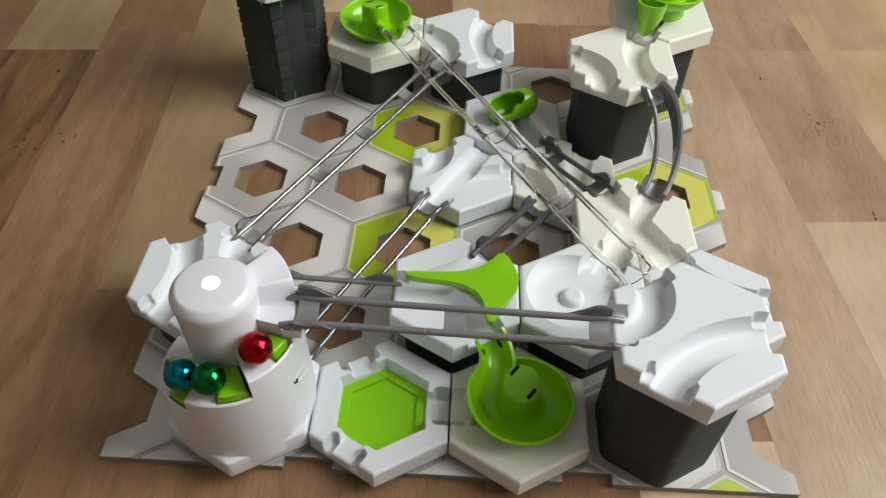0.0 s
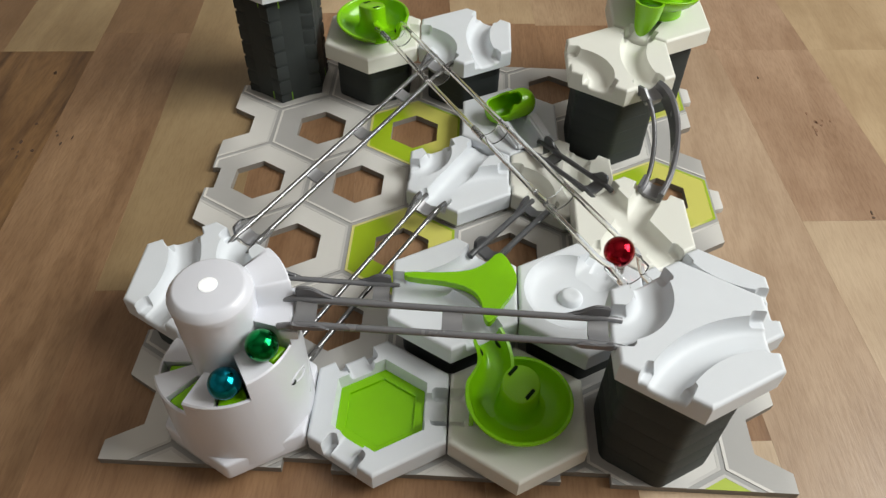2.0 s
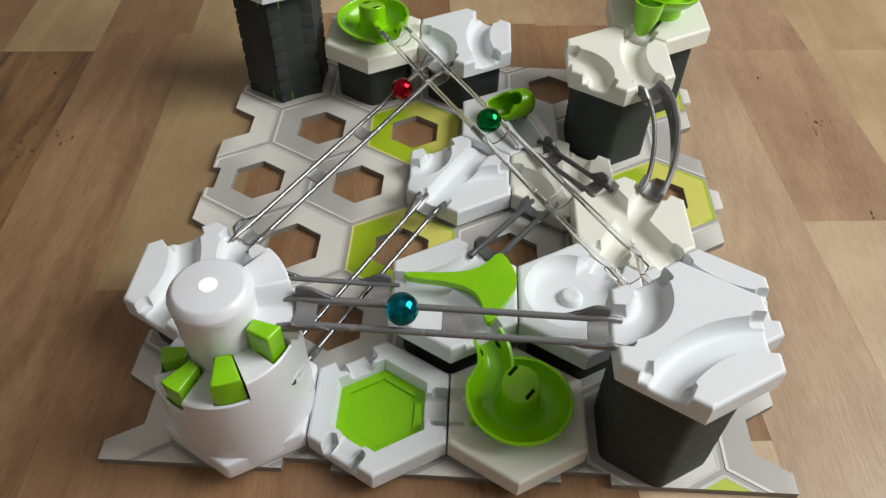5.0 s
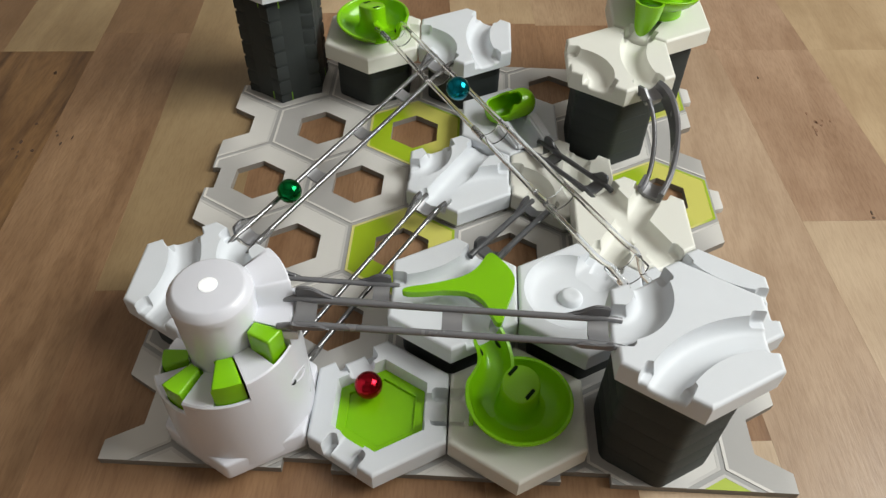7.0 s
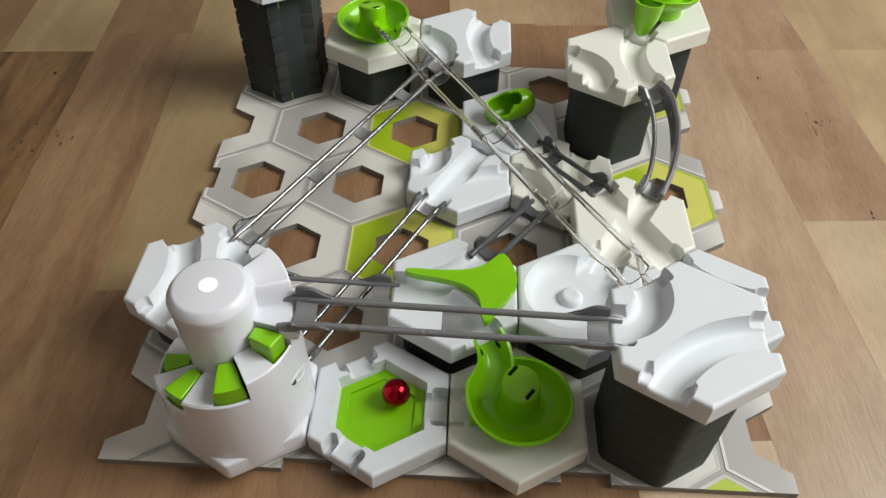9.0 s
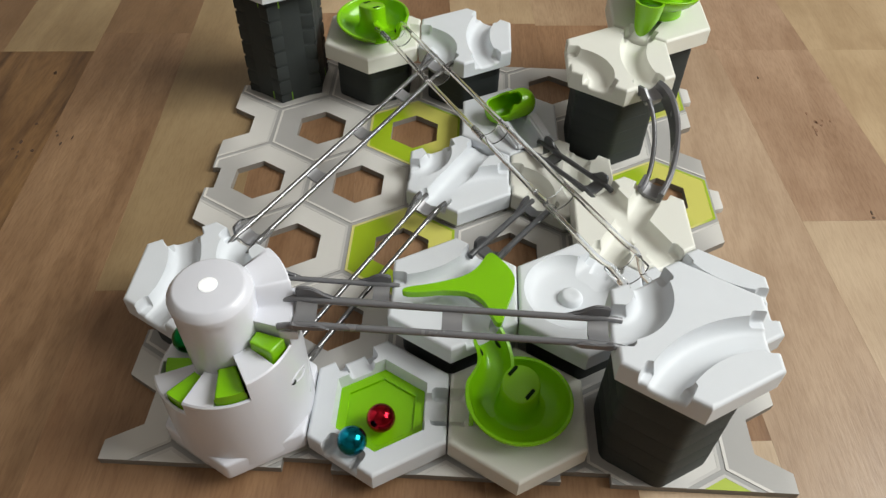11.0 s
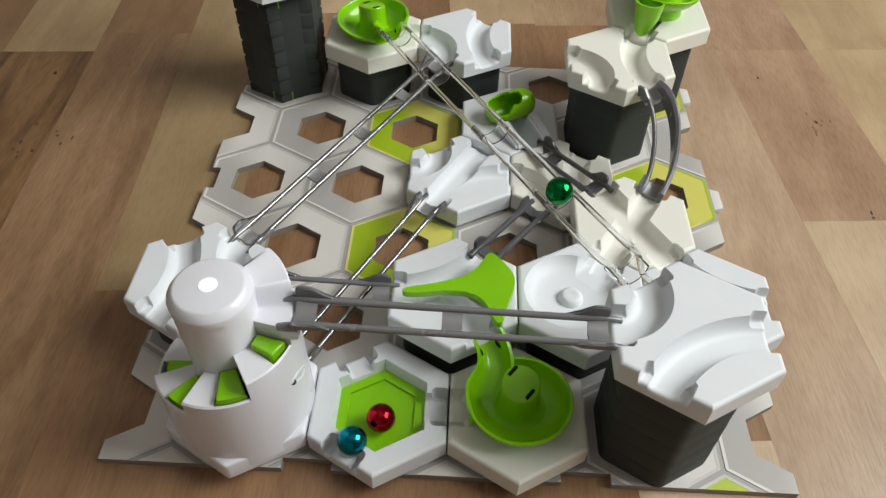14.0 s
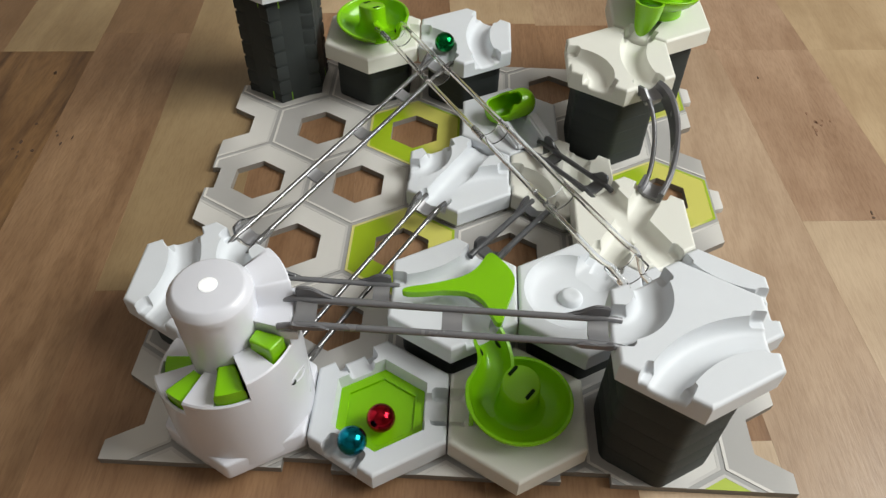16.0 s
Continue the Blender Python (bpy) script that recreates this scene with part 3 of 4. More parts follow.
def rail(name, label, a, b, za, zb, mat, bars, side=1, inset=0.08, rod=0.022, gap=0.092):
    """Two rods between tile edges a and b at heights za, zb, with cross pieces at the fractions in bars."""
    a, b = Vector((*a, za)), Vector((*b, zb))
    d = (b - a)
    L = Vector((d.x, d.y)).length
    turn = math.degrees(math.atan2(d.y, d.x))
    ob = thing(name, label, "rail", a.x, a.y, a.z, "rails", turn)
    s = d.z / L

    def at(x, y, z=0.0):
        return Vector((x, y, s * x + z))
    for sd in (-1, 1):
        bm = bmesh.new()
        y = sd * gap
        pts = [at(-inset, y * 1.12, -0.022), at(-inset + 0.05, y * 1.1, -0.008), at(0.04, y * 1.06, 0), at(0.14, y, 0), at(L / 2, y, 0),
               at(L - 0.14, y, 0), at(L - 0.04, y * 1.06, 0), at(L + inset - 0.05, y * 1.1, -0.008), at(L + inset, y * 1.12, -0.022)]
        tube(bm, pts, rod, 12)
        part("rod", bm, mat, ob, "", 60)
    ends = [0.075, L - 0.075]
    for x in ends + [L * f for f in bars]:
        bm = bmesh.new()
        hw = 0.065
        prof = [(-gap, 0.012), (-gap * 0.7, -0.012), (0, -0.034), (gap * 0.7, -0.012), (gap, 0.012), (gap, -0.014), (gap * 0.7, -0.036), (0, -0.058), (-gap * 0.7, -0.036), (-gap, -0.014)]
        sweep(bm, [at(x - hw, 0), at(x + hw, 0)], prof)
        part("saddle", bm, SADDLE_LIT if mat is not STEEL_DARK else mat, ob, "", 40)
    tall = [(-0.075, -0.03), (0.12, -0.014), (0.21, 0.006), (0.15, 0.018), (0.105, 0.036), (0.075, 0.066), (0.05, 0.092), (0.015, 0.105), (-0.05, 0.103), (-0.072, 0.085)]
    low = [(-0.08, -0.03), (0.12, -0.016), (0.20, 0.004), (0.14, 0.014), (0.095, 0.030), (0.055, 0.026), (0.02, 0.012), (-0.025, 0.014), (-0.06, 0.038), (-0.08, 0.030)]
    for x, sg, sd, shape in [(e, g, d_, tall if d_ == side else low) for e, g in ((ends[0], 1), (ends[1], -1)) for d_ in (side, -side)]:
        bm = bmesh.new()
        lo = [bm.verts.new(at(x + sg * u, (gap + 0.004) * sd, v)) for u, v in shape]
        hi = [bm.verts.new(at(x + sg * u, (gap + 0.032) * sd, v)) for u, v in shape]
        bm.faces.new(lo)
        bm.faces.new(hi[::-1])
        for i in range(len(shape)):
            j = (i + 1) % len(shape)
            bm.faces.new((lo[i], hi[i], hi[j], lo[j]))
        bmesh.ops.bevel(bm, geom=bm.edges[:], offset=0.007, segments=2, affect="EDGES")
        part("end_fin", bm, mat, ob, "", 40)
    return ob


def edge(c, r, a):
    x, y = cell(c, r)
    return (x + 0.5 * math.cos(radians(a)), y + 0.5 * math.sin(radians(a)))


rail("long_rail", "long grey rail from the lift to the tall tower", edge(0.5, -3, 0), edge(3.5, -3, 180), 1.275, 1.215, STEEL, (0.5,), rod=0.0225, gap=0.098)
rail("return_rail", "grey rail behind the marble lift", edge(0, -2, 0), edge(2, -2, 180), 0.46, 0.42, STEEL, ())
rail("back_rail", "long grey rail across the base plate", edge(2, 2, 240), edge(0, -2, 60), 0.60, 0.49, CHROME, (0.22, 0.45, 0.68), side=-1)
rail("lift_feed_rail", "grey rail sloping down into the marble lift", edge(2, 0, 240), edge(0.5, -3, 60), 0.20, 0.05, CHROME, (), side=-1)
rail("short_rail", "short dark grey rail up to the switch tile", edge(2, -2, 60), edge(3, 0, 240), 0.45, 0.20, STEEL_DARK, (), rod=0.027)
rail("cross_rail", "short dark grey rail from the crossing tile", edge(3.5, -1, 120), edge(2.5, 1, 300), 0.46, 0.22, STEEL_DARK, (0.72,), side=-1, rod=0.025)


def clear_rail():
    a, b = Vector((*edge(3.5, -3, 120), 1.215)), Vector((*edge(1, 2, 300), 0.965))
    d = b - a
    L = Vector((d.x, d.y)).length
    ob = thing("clear_rail", "long transparent plastic rail over the whole track", "rail", a.x, a.y, a.z, "rails", math.degrees(math.atan2(d.y, d.x)))
    s = d.z / L
    g = 0.127
    for side in (-1, 1):
        bm = bmesh.new()
        if side > 0:
            bend = [(0.03, 0.072, -0.075), (0.07, 0.080, -0.045), (0.127, 0.098, -0.018), (0.19, 0.098, -0.008), (0.25, 0.116, -0.012)]
        else:
            bend = [(-0.04, -0.085, -0.075), (0.0, -0.080, -0.050), (0.062, -0.066, -0.030), (0.126, -0.090, -0.012), (0.19, -0.125, -0.010), (0.25, -0.142, -0.014)]
        pts = spline(bend + [(0.34, side * g, s * 0.34), (0.5, side * g, s * 0.5)], 4) + [(L / 2, side * g, s * L / 2),
               (L - 0.15, side * g, s * (L - 0.15)), (L, side * g * 1.1, s * L), (L + 0.08, side * g * 1.1, s * L - 0.02)]
        tube(bm, pts, 0.022, 12)
        part("rod", bm, CLEAR, ob, "", 60)
    for f in (0.04, 0.26, 0.5, 0.76, 0.97):
        bm = bmesh.new()
        x = L * f
        prof = []
        for sg, rr in ((1, g + 0.01), (-1, g - 0.006)):
            for i in range(13):
                t = radians(-180 * i / 12) if sg == 1 else radians(-180 + 180 * i / 12)
                prof.append((rr * math.cos(t), 0.85 * rr * math.sin(t)))
        sweep(bm, [Vector((x - 0.07, 0, s * (x - 0.07))), Vector((x + 0.07, 0, s * (x + 0.07)))], prof)
        part("loop", bm, CLEAR, ob, "", 50)
        if f == 0.04:
            continue
        bm = bmesh.new()
        tube(bm, [Vector((x + dx, g, s * (x + dx))) for dx in (-0.075, -0.06, 0.06, 0.075)], 0.027, 12)
        part("sleeve", bm, CLEAR, ob, "", 50)


clear_rail()


def drop_rail():
    ob = thing("curved_drop_rail", "dark grey curved rail dropping from the cream tower tile", "rail", 3, 0, 0, "rails")
    n = 28

    def at(rho, s, dz=0.0):
        a = radians(31 - 62 * s)
        e = s * s * (3 - 2 * s)
        return Vector((rho * math.cos(a), rho * math.sin(a), 0.945 - 0.485 * e + dz))
    R = S3 / 2
    bm = bmesh.new()
    tube(bm, [at(R - 0.09, 1.05 * i / n) for i in range(n + 1)], 0.022, 12)
    part("inner_rod", bm, STEEL, ob, "", 60)
    bm = bmesh.new()
    sweep(bm, [at(R + 0.09, 1.05 * i / n) for i in range(n + 1)], lambda s: [(-0.016, -0.065), (0.016, -0.065), (0.024, 0.05 + 0.07 * math.sin(math.pi * s)), (0.0, 0.065 + 0.07 * math.sin(math.pi * s)), (-0.020, 0.05 + 0.07 * math.sin(math.pi * s))])
    part("outer_band", bm, STEEL, ob, "", 40)
    bm = bmesh.new()
    tube(bm, [at(R + 0.105, 1.05 * i / n, 0.05 + 0.07 * math.sin(math.pi * i / n)) for i in range(n + 1)], 0.016, 10)
    part("outer_rim", bm, STEEL, ob, "", 60)
    for s0 in (0.06, 0.965):
        bm = bmesh.new()
        prof = [(-0.10, 0.005), (-0.05, -0.025), (0, -0.035), (0.05, -0.025), (0.10, 0.005), (0.10, -0.07), (0, -0.105), (-0.10, -0.07)]
        sweep(bm, [at(R, s0 - 0.09), at(R, s0), at(R, s0 + 0.07)], prof)
        part("saddle", bm, SADDLE_LIT, ob)
        bm = bmesh.new()
        sweep(bm, [at(R - 0.115, s0 - 0.08, 0.01), at(R - 0.115, s0, 0.035), at(R - 0.115, s0 + 0.08, 0.01)], [(-0.012, -0.05), (0.012, -0.05), (0.012, 0.05), (-0.012, 0.05)])
        part("end_fin", bm, STEEL, ob)


drop_rail()

# ---- marble lift ----


def marble_lift():
    ob = thing("marble_lift", "white plastic electric marble lift with green pushers", "marble lift", *cell(0.5, -3), 0.06)
    zo = -0.06

    def arc(bm, r0, r1, a0, a1, z0, z1, n=12):
        pts = [(r1 * math.cos(radians(a0 + (a1 - a0) * i / n)), r1 * math.sin(radians(a0 + (a1 - a0) * i / n))) for i in range(n + 1)]
        pts += [(r0 * math.cos(radians(a1 + (a0 - a1) * i / n)), r0 * math.sin(radians(a1 + (a0 - a1) * i / n))) for i in range(n + 1)]
        prism(bm, pts, z0 + zo, z1 + zo, 0.02, 4)
    bm = bmesh.new()
    prism(bm, hexagon(0.574), 0.0, 0.20, 0.03, 3)
    part("base", bm, PEARL, ob)
    bm = bmesh.new()
    steps = [(-204, 0.64), (-156, 0.77), (-109, 0.90), (-58, 1.075)]
    stops = [-156, -109, -58, -13]
    sectors = []
    for (a, z), b in zip(steps, stops):
        sectors += [(a, a + 24, 0.24, z), (a + 24, b, 0.484, z)]
    sectors += [(-13, 9, 0.24, 1.235), (9, 21, 0.24, 1.235, 1.385), (21, 54, 0.24, 1.385, 1.43), (54, 156, 0.24, 0.56)]
    foot = 0.15 + zo

    def at(r, a, z):
        return (r * math.cos(radians(a)), r * math.sin(radians(a)), z)

    def quad(*c):
        bm.faces.new([bm.verts.new(p) for p in c])

    def rad(z):
        return 0.515 - 0.018 * z
    lip = 0.012
    for q, (a0, a1, ri, z, *ramp) in enumerate(sectors):
        z += zo
        ze = ramp[0] + zo if ramp else z
        n = max(10, int((a1 - a0) / 3))
        for i in range(n):
            u, v = a0 + (a1 - a0) * i / n, a0 + (a1 - a0) * (i + 1) / n
            ro = rad(z)
            fu, fv = i / n, (i + 1) / n
            zu, zv = z + (ze - z) * fu * fu * (3 - 2 * fu), z + (ze - z) * fv * fv * (3 - 2 * fv)
            quad(at(rad(foot), u, foot), at(rad(foot), v, foot), at(ro, v, zv - lip), at(ro, u, zu - lip))
            quad(at(ro, u, zu - lip), at(ro, v, zv - lip), at(ro - lip, v, zv), at(ro - lip, u, zu))
            if ri < 0.4:
                quad(at(ro - lip, u, zu), at(ro - lip, v, zv), at(ri, v, zv), at(ri, u, zu))
            else:
                quad(at(ro - lip, u, z), at(ro - lip, v, z), at(ri, v, z - 0.004), at(ri, u, z - 0.004))
                quad(at(ri, u, z), at(ri, v, z), at(ri, v, z - 0.3), at(ri, u, z - 0.3))
                quad(at(ri, u, z - 0.3), at(ri, v, z - 0.3), at(0.24, v, z - 0.3), at(0.24, u, z - 0.3))
        for a, z2, r2 in ((a1, sectors[(q + 1) % len(sectors)][3] + zo, sectors[(q + 1) % len(sectors)][2]), ):
            lo, hi = min(ze, z2), max(ze, z2)
            if hi - lo > 0.001:
                quad(at(0.24, a, lo - 0.02), at(rad(lo), a, lo - 0.02), at(rad(hi), a, hi - lip), at(rad(hi) - lip, a, hi), at(0.24, a, hi))
        if ri > 0.4:
            for a in (a0, a1):
                quad(at(0.24, a, z - 0.3), at(0.484, a, z - 0.3), at(0.484, a, z), at(0.24, a, z))
    bmesh.ops.remove_doubles(bm, verts=bm.verts[:], dist=0.0008)
    part("shell", bm, PEARL, ob, "glossy white stepped shell", 40)
    bm = bmesh.new()
    box(bm, 0.42, 0.545, -0.125, 0.14, 1.14 + zo, 1.222 + zo, 0.016)
    box(bm, 0.46, 0.545, 0.13, 0.165, 1.08 + zo, 1.31 + zo, 0.012)
    part("outlet", bm, PEARL, ob)
    bm = bmesh.new()
    revolve(bm, [(0.0, 0.2 + zo), (0.240, 0.2 + zo), (0.256, 1.385 + zo), (0.0, 1.385 + zo)], n=64, cx=0.010)
    bmesh.ops.remove_doubles(bm, verts=bm.verts[:], dist=0.0005)
    part("column", bm, PEARL, ob, "smooth white centre column")
    bm = bmesh.new()
    prof = [(0.0, 1.38), (0.256, 1.38), (0.262, 1.386), (0.263, 1.432), (0.260, 1.444), (0.225, 1.486), (0.216, 1.492), (0.205, 1.495), (0.0, 1.498)]
    revolve(bm, [(r, z + zo) for r, z in prof], n=72, cx=0.012)
    bmesh.ops.remove_doubles(bm, verts=bm.verts[:], dist=0.0005)
    cap = part("cap", bm, PEARL, ob, "rounded white lamp cap")
    bm = bmesh.new()
    prism(bm, ngon(32, 0.036, 0, 0.012, 0.0), 1.49 + zo, 1.503 + zo)
    part("lamp", bm, LED, cap, "glowing white lamp")
    # the lamp's halo on the cap, added as a faintly glowing disc
    bm = bmesh.new()
    prism(bm, ngon(32, 0.058, 0, 0.012, 0.0), 1.49 + zo, 1.5005 + zo)
    part("halo_disc", bm, LED_SOFT, cap, "faintly glowing disc added for the lamp's halo")
    # pointed finger slot in the shell
    bm = bmesh.new()
    ring = []
    for i in range(41):
        t = i / 20
        f = t if t < 1 else 2 - t
        bulge = (1 if t < 1 else -1) * math.sin(math.pi * f) ** 0.8
        a, z = -23 + 21 * f - 3.0 * bulge, 0.725 - 0.045 * f + 0.052 * bulge - 0.06 + 0.02
        ring.append(Vector(at(rad(z), a, z)))
    tube(bm, ring, 0.008, 8)
    slot_rim = part("slot_rim", bm, PEARL, ob, "", 60)
    # a black bead stands for the shade at the slot's end
    bm = bmesh.new()
    bmesh.ops.create_uvsphere(bm, u_segments=14, v_segments=8, radius=0.024, matrix=Matrix.Translation(at(rad(0.68) - 0.006, -21.5, 0.685)) @ Matrix.Diagonal((1, 1, 0.7, 1)))
    part("slot_shade", bm, BLACK, slot_rim, "dark bead for the shade in the slot")
    bm = bmesh.new()
    tube(bm, [Vector(at(rad(0.32 + 0.22 * i / 8) - 0.001, -2.5 + 16.5 * i / 8, 0.32 + 0.22 * i / 8)) for i in range(9)], 0.0045, 8)
    part("seam", bm, PEARL, ob, "", 60)
    pushers = []
    for k, (a, z) in enumerate(steps):
        bm = bmesh.new()
        if k < 3:
            arc(bm, 0.262, 0.476 if k else 0.43, a + 26, stops[k] - 2, z - 0.34, z - 0.03)
        else:
            prism(bm, [tuple(turned(t, r)) for r, t in ((0.285, -35), (0.455, -31.5), (0.472, -15), (0.275, -15.5))], z - 0.34 + zo, z - 0.03 + zo, 0.02, 4)
        pushers.append(part("pusher", bm, GREEN, ob, "lime green lifting block", 40))
    return pushers


PUSHERS = marble_lift()


def black_tower():
    ob = thing("slotted_tower", "black plastic slotted tower with green core", "tower", *cell(0, 2), 0)
    h, n, ap = 0.178, 7, 0.362
    bm = bmesh.new()
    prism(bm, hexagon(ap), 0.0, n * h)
    part("core", bm, GREEN_SHADED, ob, "inner core in lime darkened for shade")
    for f in range(6):
        o, t = turned(60 * f), turned(60 * f + 90)
        sd = 1 if f % 2 == 0 else -1

        def P(u, d):
            p = o * (ap + d) + t * u
            return (p.x, p.y)
        bm = bmesh.new()
        prism(bm, [P(-0.226, -0.02), P(-0.226, 0.028), P(0.226, 0.028), P(0.226, -0.02)], 0.0, n * h - 0.004, 0.008)
        panel = part("panel", bm, BLACK, ob)
        for k in range(n + 1):
            for sg in (-1, 1):
                lo, hi = max(0.0, k * h - h + 0.116), min(n * h - 0.004, k * h + 0.085)
                bm = bmesh.new()
                prism(bm, [P(a, b) for a, b in ((sg * 0.105, 0.02), (sg * 0.105, 0.0290), (sg * 0.236, 0.0420), (sg * 0.236, 0.02))][::sg], lo, hi, 0.003)
                part("clip", bm, BLACK, panel)
            # no hole is cut: a near-black plate carries its shade
            if k in (0, 3, 6):
                bm = bmesh.new()
                prism(bm, [P(-sd * 0.150, 0.028), P(-sd * 0.150, 0.0335), P(-sd * 0.200, 0.0345), P(-sd * 0.200, 0.028)][::sd], k * h + 0.004, k * h + 0.060)
                part("square_hole", bm, HOLE_SHADE, panel, "dark plate for the shade in a square hole")
        # slots as raised strips, lime darkened as if seen in shade
        for z0, z1 in ((0.0, 0.105), (n * h - 0.13, n * h - 0.004)):
            bm = bmesh.new()
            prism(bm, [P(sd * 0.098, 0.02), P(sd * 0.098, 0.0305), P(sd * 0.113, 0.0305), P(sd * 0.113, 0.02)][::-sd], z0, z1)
            part("slot", bm, GREEN_SHADED, panel, "raised strip of shaded lime for a narrow slot")
    tile = thing("track_tile", "white plastic tile on top of the slotted tower", "track tile", *cell(0, 2), n * h, "track tiles")
    tile_part(tile, "body", carve([("w", 300), ("t", 120)]), WHITE, 40)


black_tower()

# ---- marbles ----


def marble(name, mat, label):
    ob_bm = bmesh.new()
    bmesh.ops.create_uvsphere(ob_bm, u_segments=48, v_segments=32, radius=0.1058)
    me_ob = part(name, ob_bm, mat, None, "", 180)
    return tagged(me_ob, label, "marble", "marbles")


MARBLE_RED = marble("marble", RED, "shiny metallic red marble rolling on the track")
MARBLE_GREEN = marble("marble", EMERALD, "shiny metallic green marble rolling on the track")
MARBLE_BLUE = marble("marble", TEAL, "shiny metallic teal blue marble rolling on the track")

# ---- base plate: hexagonal panels, each a piece of its own ----
X0, X1, Y0, Y1 = -0.5, 4.5, -3.5 * S3 / 2, 2.5 * S3 / 2


def clip(poly, ax, lim, sign):
    out = []
    for i, p in enumerate(poly):
        q = poly[(i + 1) % len(poly)]
        a, b = sign * (p[ax] - lim), sign * (q[ax] - lim)
        if a <= 0:
            out.append(p)
        if a * b < 0:
            t = a / (a - b)
            out.append((p[0] + (q[0] - p[0]) * t, p[1] + (q[1] - p[1]) * t))
    return out


def base_plate():
    ob = thing("base_plate", "grey and lime hexagon-patterned base plate on the floor", "base plate", 0, 0, -BASE)
    lime = {(1.5, 1), (1.5, -1), (4, 0), (4, 2)}
    sockets = [(X0 - 0.1, X0 + 0.09, r * S3 / 2 - 0.15, r * S3 / 2 + 0.15) for r in (-2, 0, 2)] + [(x - 0.18, x + 0.18, Y0 - 0.1, Y0 + 0.08) for x in (1, 3)]

    def pieces(c, r, ra, rb):
        x, y = cell(c, r)
        for k in range(6):
            a0, a1 = radians(60 * k - 30), radians(60 * k + 30)
            poly = [(x + ra * math.cos(a0), y + ra * math.sin(a0)), (x + rb * math.cos(a0), y + rb * math.sin(a0)),
                    (x + rb * math.cos(a1), y + rb * math.sin(a1)), (x + ra * math.cos(a1), y + ra * math.sin(a1))]
            for ax, lim, sg in ((0, X0, -1), (0, X1, 1), (1, Y0, -1), (1, Y1, 1)):
                poly = clip(poly, ax, lim, sg) if len(poly) > 2 else []
            todo = [poly] if len(poly) > 2 else []
            for sx0, sx1, sy0, sy1 in sockets:
                done = []
                for g in todo:
                    if min(p[0] for p in g) > sx1 or max(p[0] for p in g) < sx0 or min(p[1] for p in g) > sy1 or max(p[1] for p in g) < sy0:
                        done.append(g)
                        continue
                    rest = g
                    for ax, lim, sg in ((0, sx0, 1), (0, sx1, -1), (1, sy0, 1), (1, sy1, -1)):
                        if len(rest) > 2:
                            outer = clip(rest, ax, lim, sg)
                            if len(outer) > 2:
                                done.append(outer)
                            rest = clip(rest, ax, lim, -sg)
                todo = done
            for g in todo:
                clean = [p for i, p in enumerate(g) if math.dist(p, g[i - 1]) > 1e-5]
                if len(clean) > 2:
                    yield k, clean
    for r in range(-4, 4):
        for c2 in range(-1, 11):
            if (c2 + r) % 2:
                continue
            c = c2 / 2
            bm = bmesh.new()
            for k, poly in pieces(c, r, 0.282, 0.528):
                n0 = len(bm.faces)
                prism(bm, poly, 0.0, BASE)
                bm.faces.ensure_lookup_table()
                for f in bm.faces[n0:]:
                    f.material_index = 0
            n1 = len(bm.faces)
            for k, poly in pieces(c, r, 0.528, 0.556):
                prism(bm, poly, 0.0, BASE + 0.0015)
            bm.faces.ensure_lookup_table()
            for f in bm.faces[n1:]:
                f.material_index = 1
            bm.normal_update()
            for f in bm.faces:
                if abs(f.normal.z) < 0.5 and f.calc_center_median().z < BASE * 0.6:
                    f.material_index = 2
            if not bm.faces:
                bm.free()
                continue
            bmesh.ops.remove_doubles(bm, verts=bm.verts[:], dist=0.0004)
            x, y = cell(c, r)
            bmesh.ops.translate(bm, vec=(-x, -y, 0), verts=bm.verts[:])
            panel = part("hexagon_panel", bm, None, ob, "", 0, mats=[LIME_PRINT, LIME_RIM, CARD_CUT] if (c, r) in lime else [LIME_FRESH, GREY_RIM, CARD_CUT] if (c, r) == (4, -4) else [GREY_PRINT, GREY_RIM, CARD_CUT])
            panel.location = (x * U, y * U, 0)
    bm = bmesh.new()
    for r in range(-4, 4):
        for c2 in range(-1, 11):
            if (c2 + r) % 2 == 0:
                for k, poly in pieces(c2 / 2, r, 0.556, 0.5774):
                    prism(bm, poly, 0.0, BASE - 0.004)
    bm.normal_update()
    for f in bm.faces:
        f.material_index = 1 if abs(f.normal.z) < 0.5 else 0
    tagged(part("joint_line", bm, None, ob, "grey joint line", 0, mats=[CARD_LINE, CARD_CUT]), kind="stuff")
    for r in (-2, 0, 2):
        bm = bmesh.new()
        y = r * S3 / 2
        prism(bm, [(X1, y - 0.15), (X1 + 0.09, y - 0.12), (X1 + 0.09, y + 0.12), (X1, y + 0.15)], 0.0, BASE - 0.004, 0.006)
        part("connector_tab", bm, CARD_LIGHT, ob)


base_plate()

# ---- floor of wooden strips ----


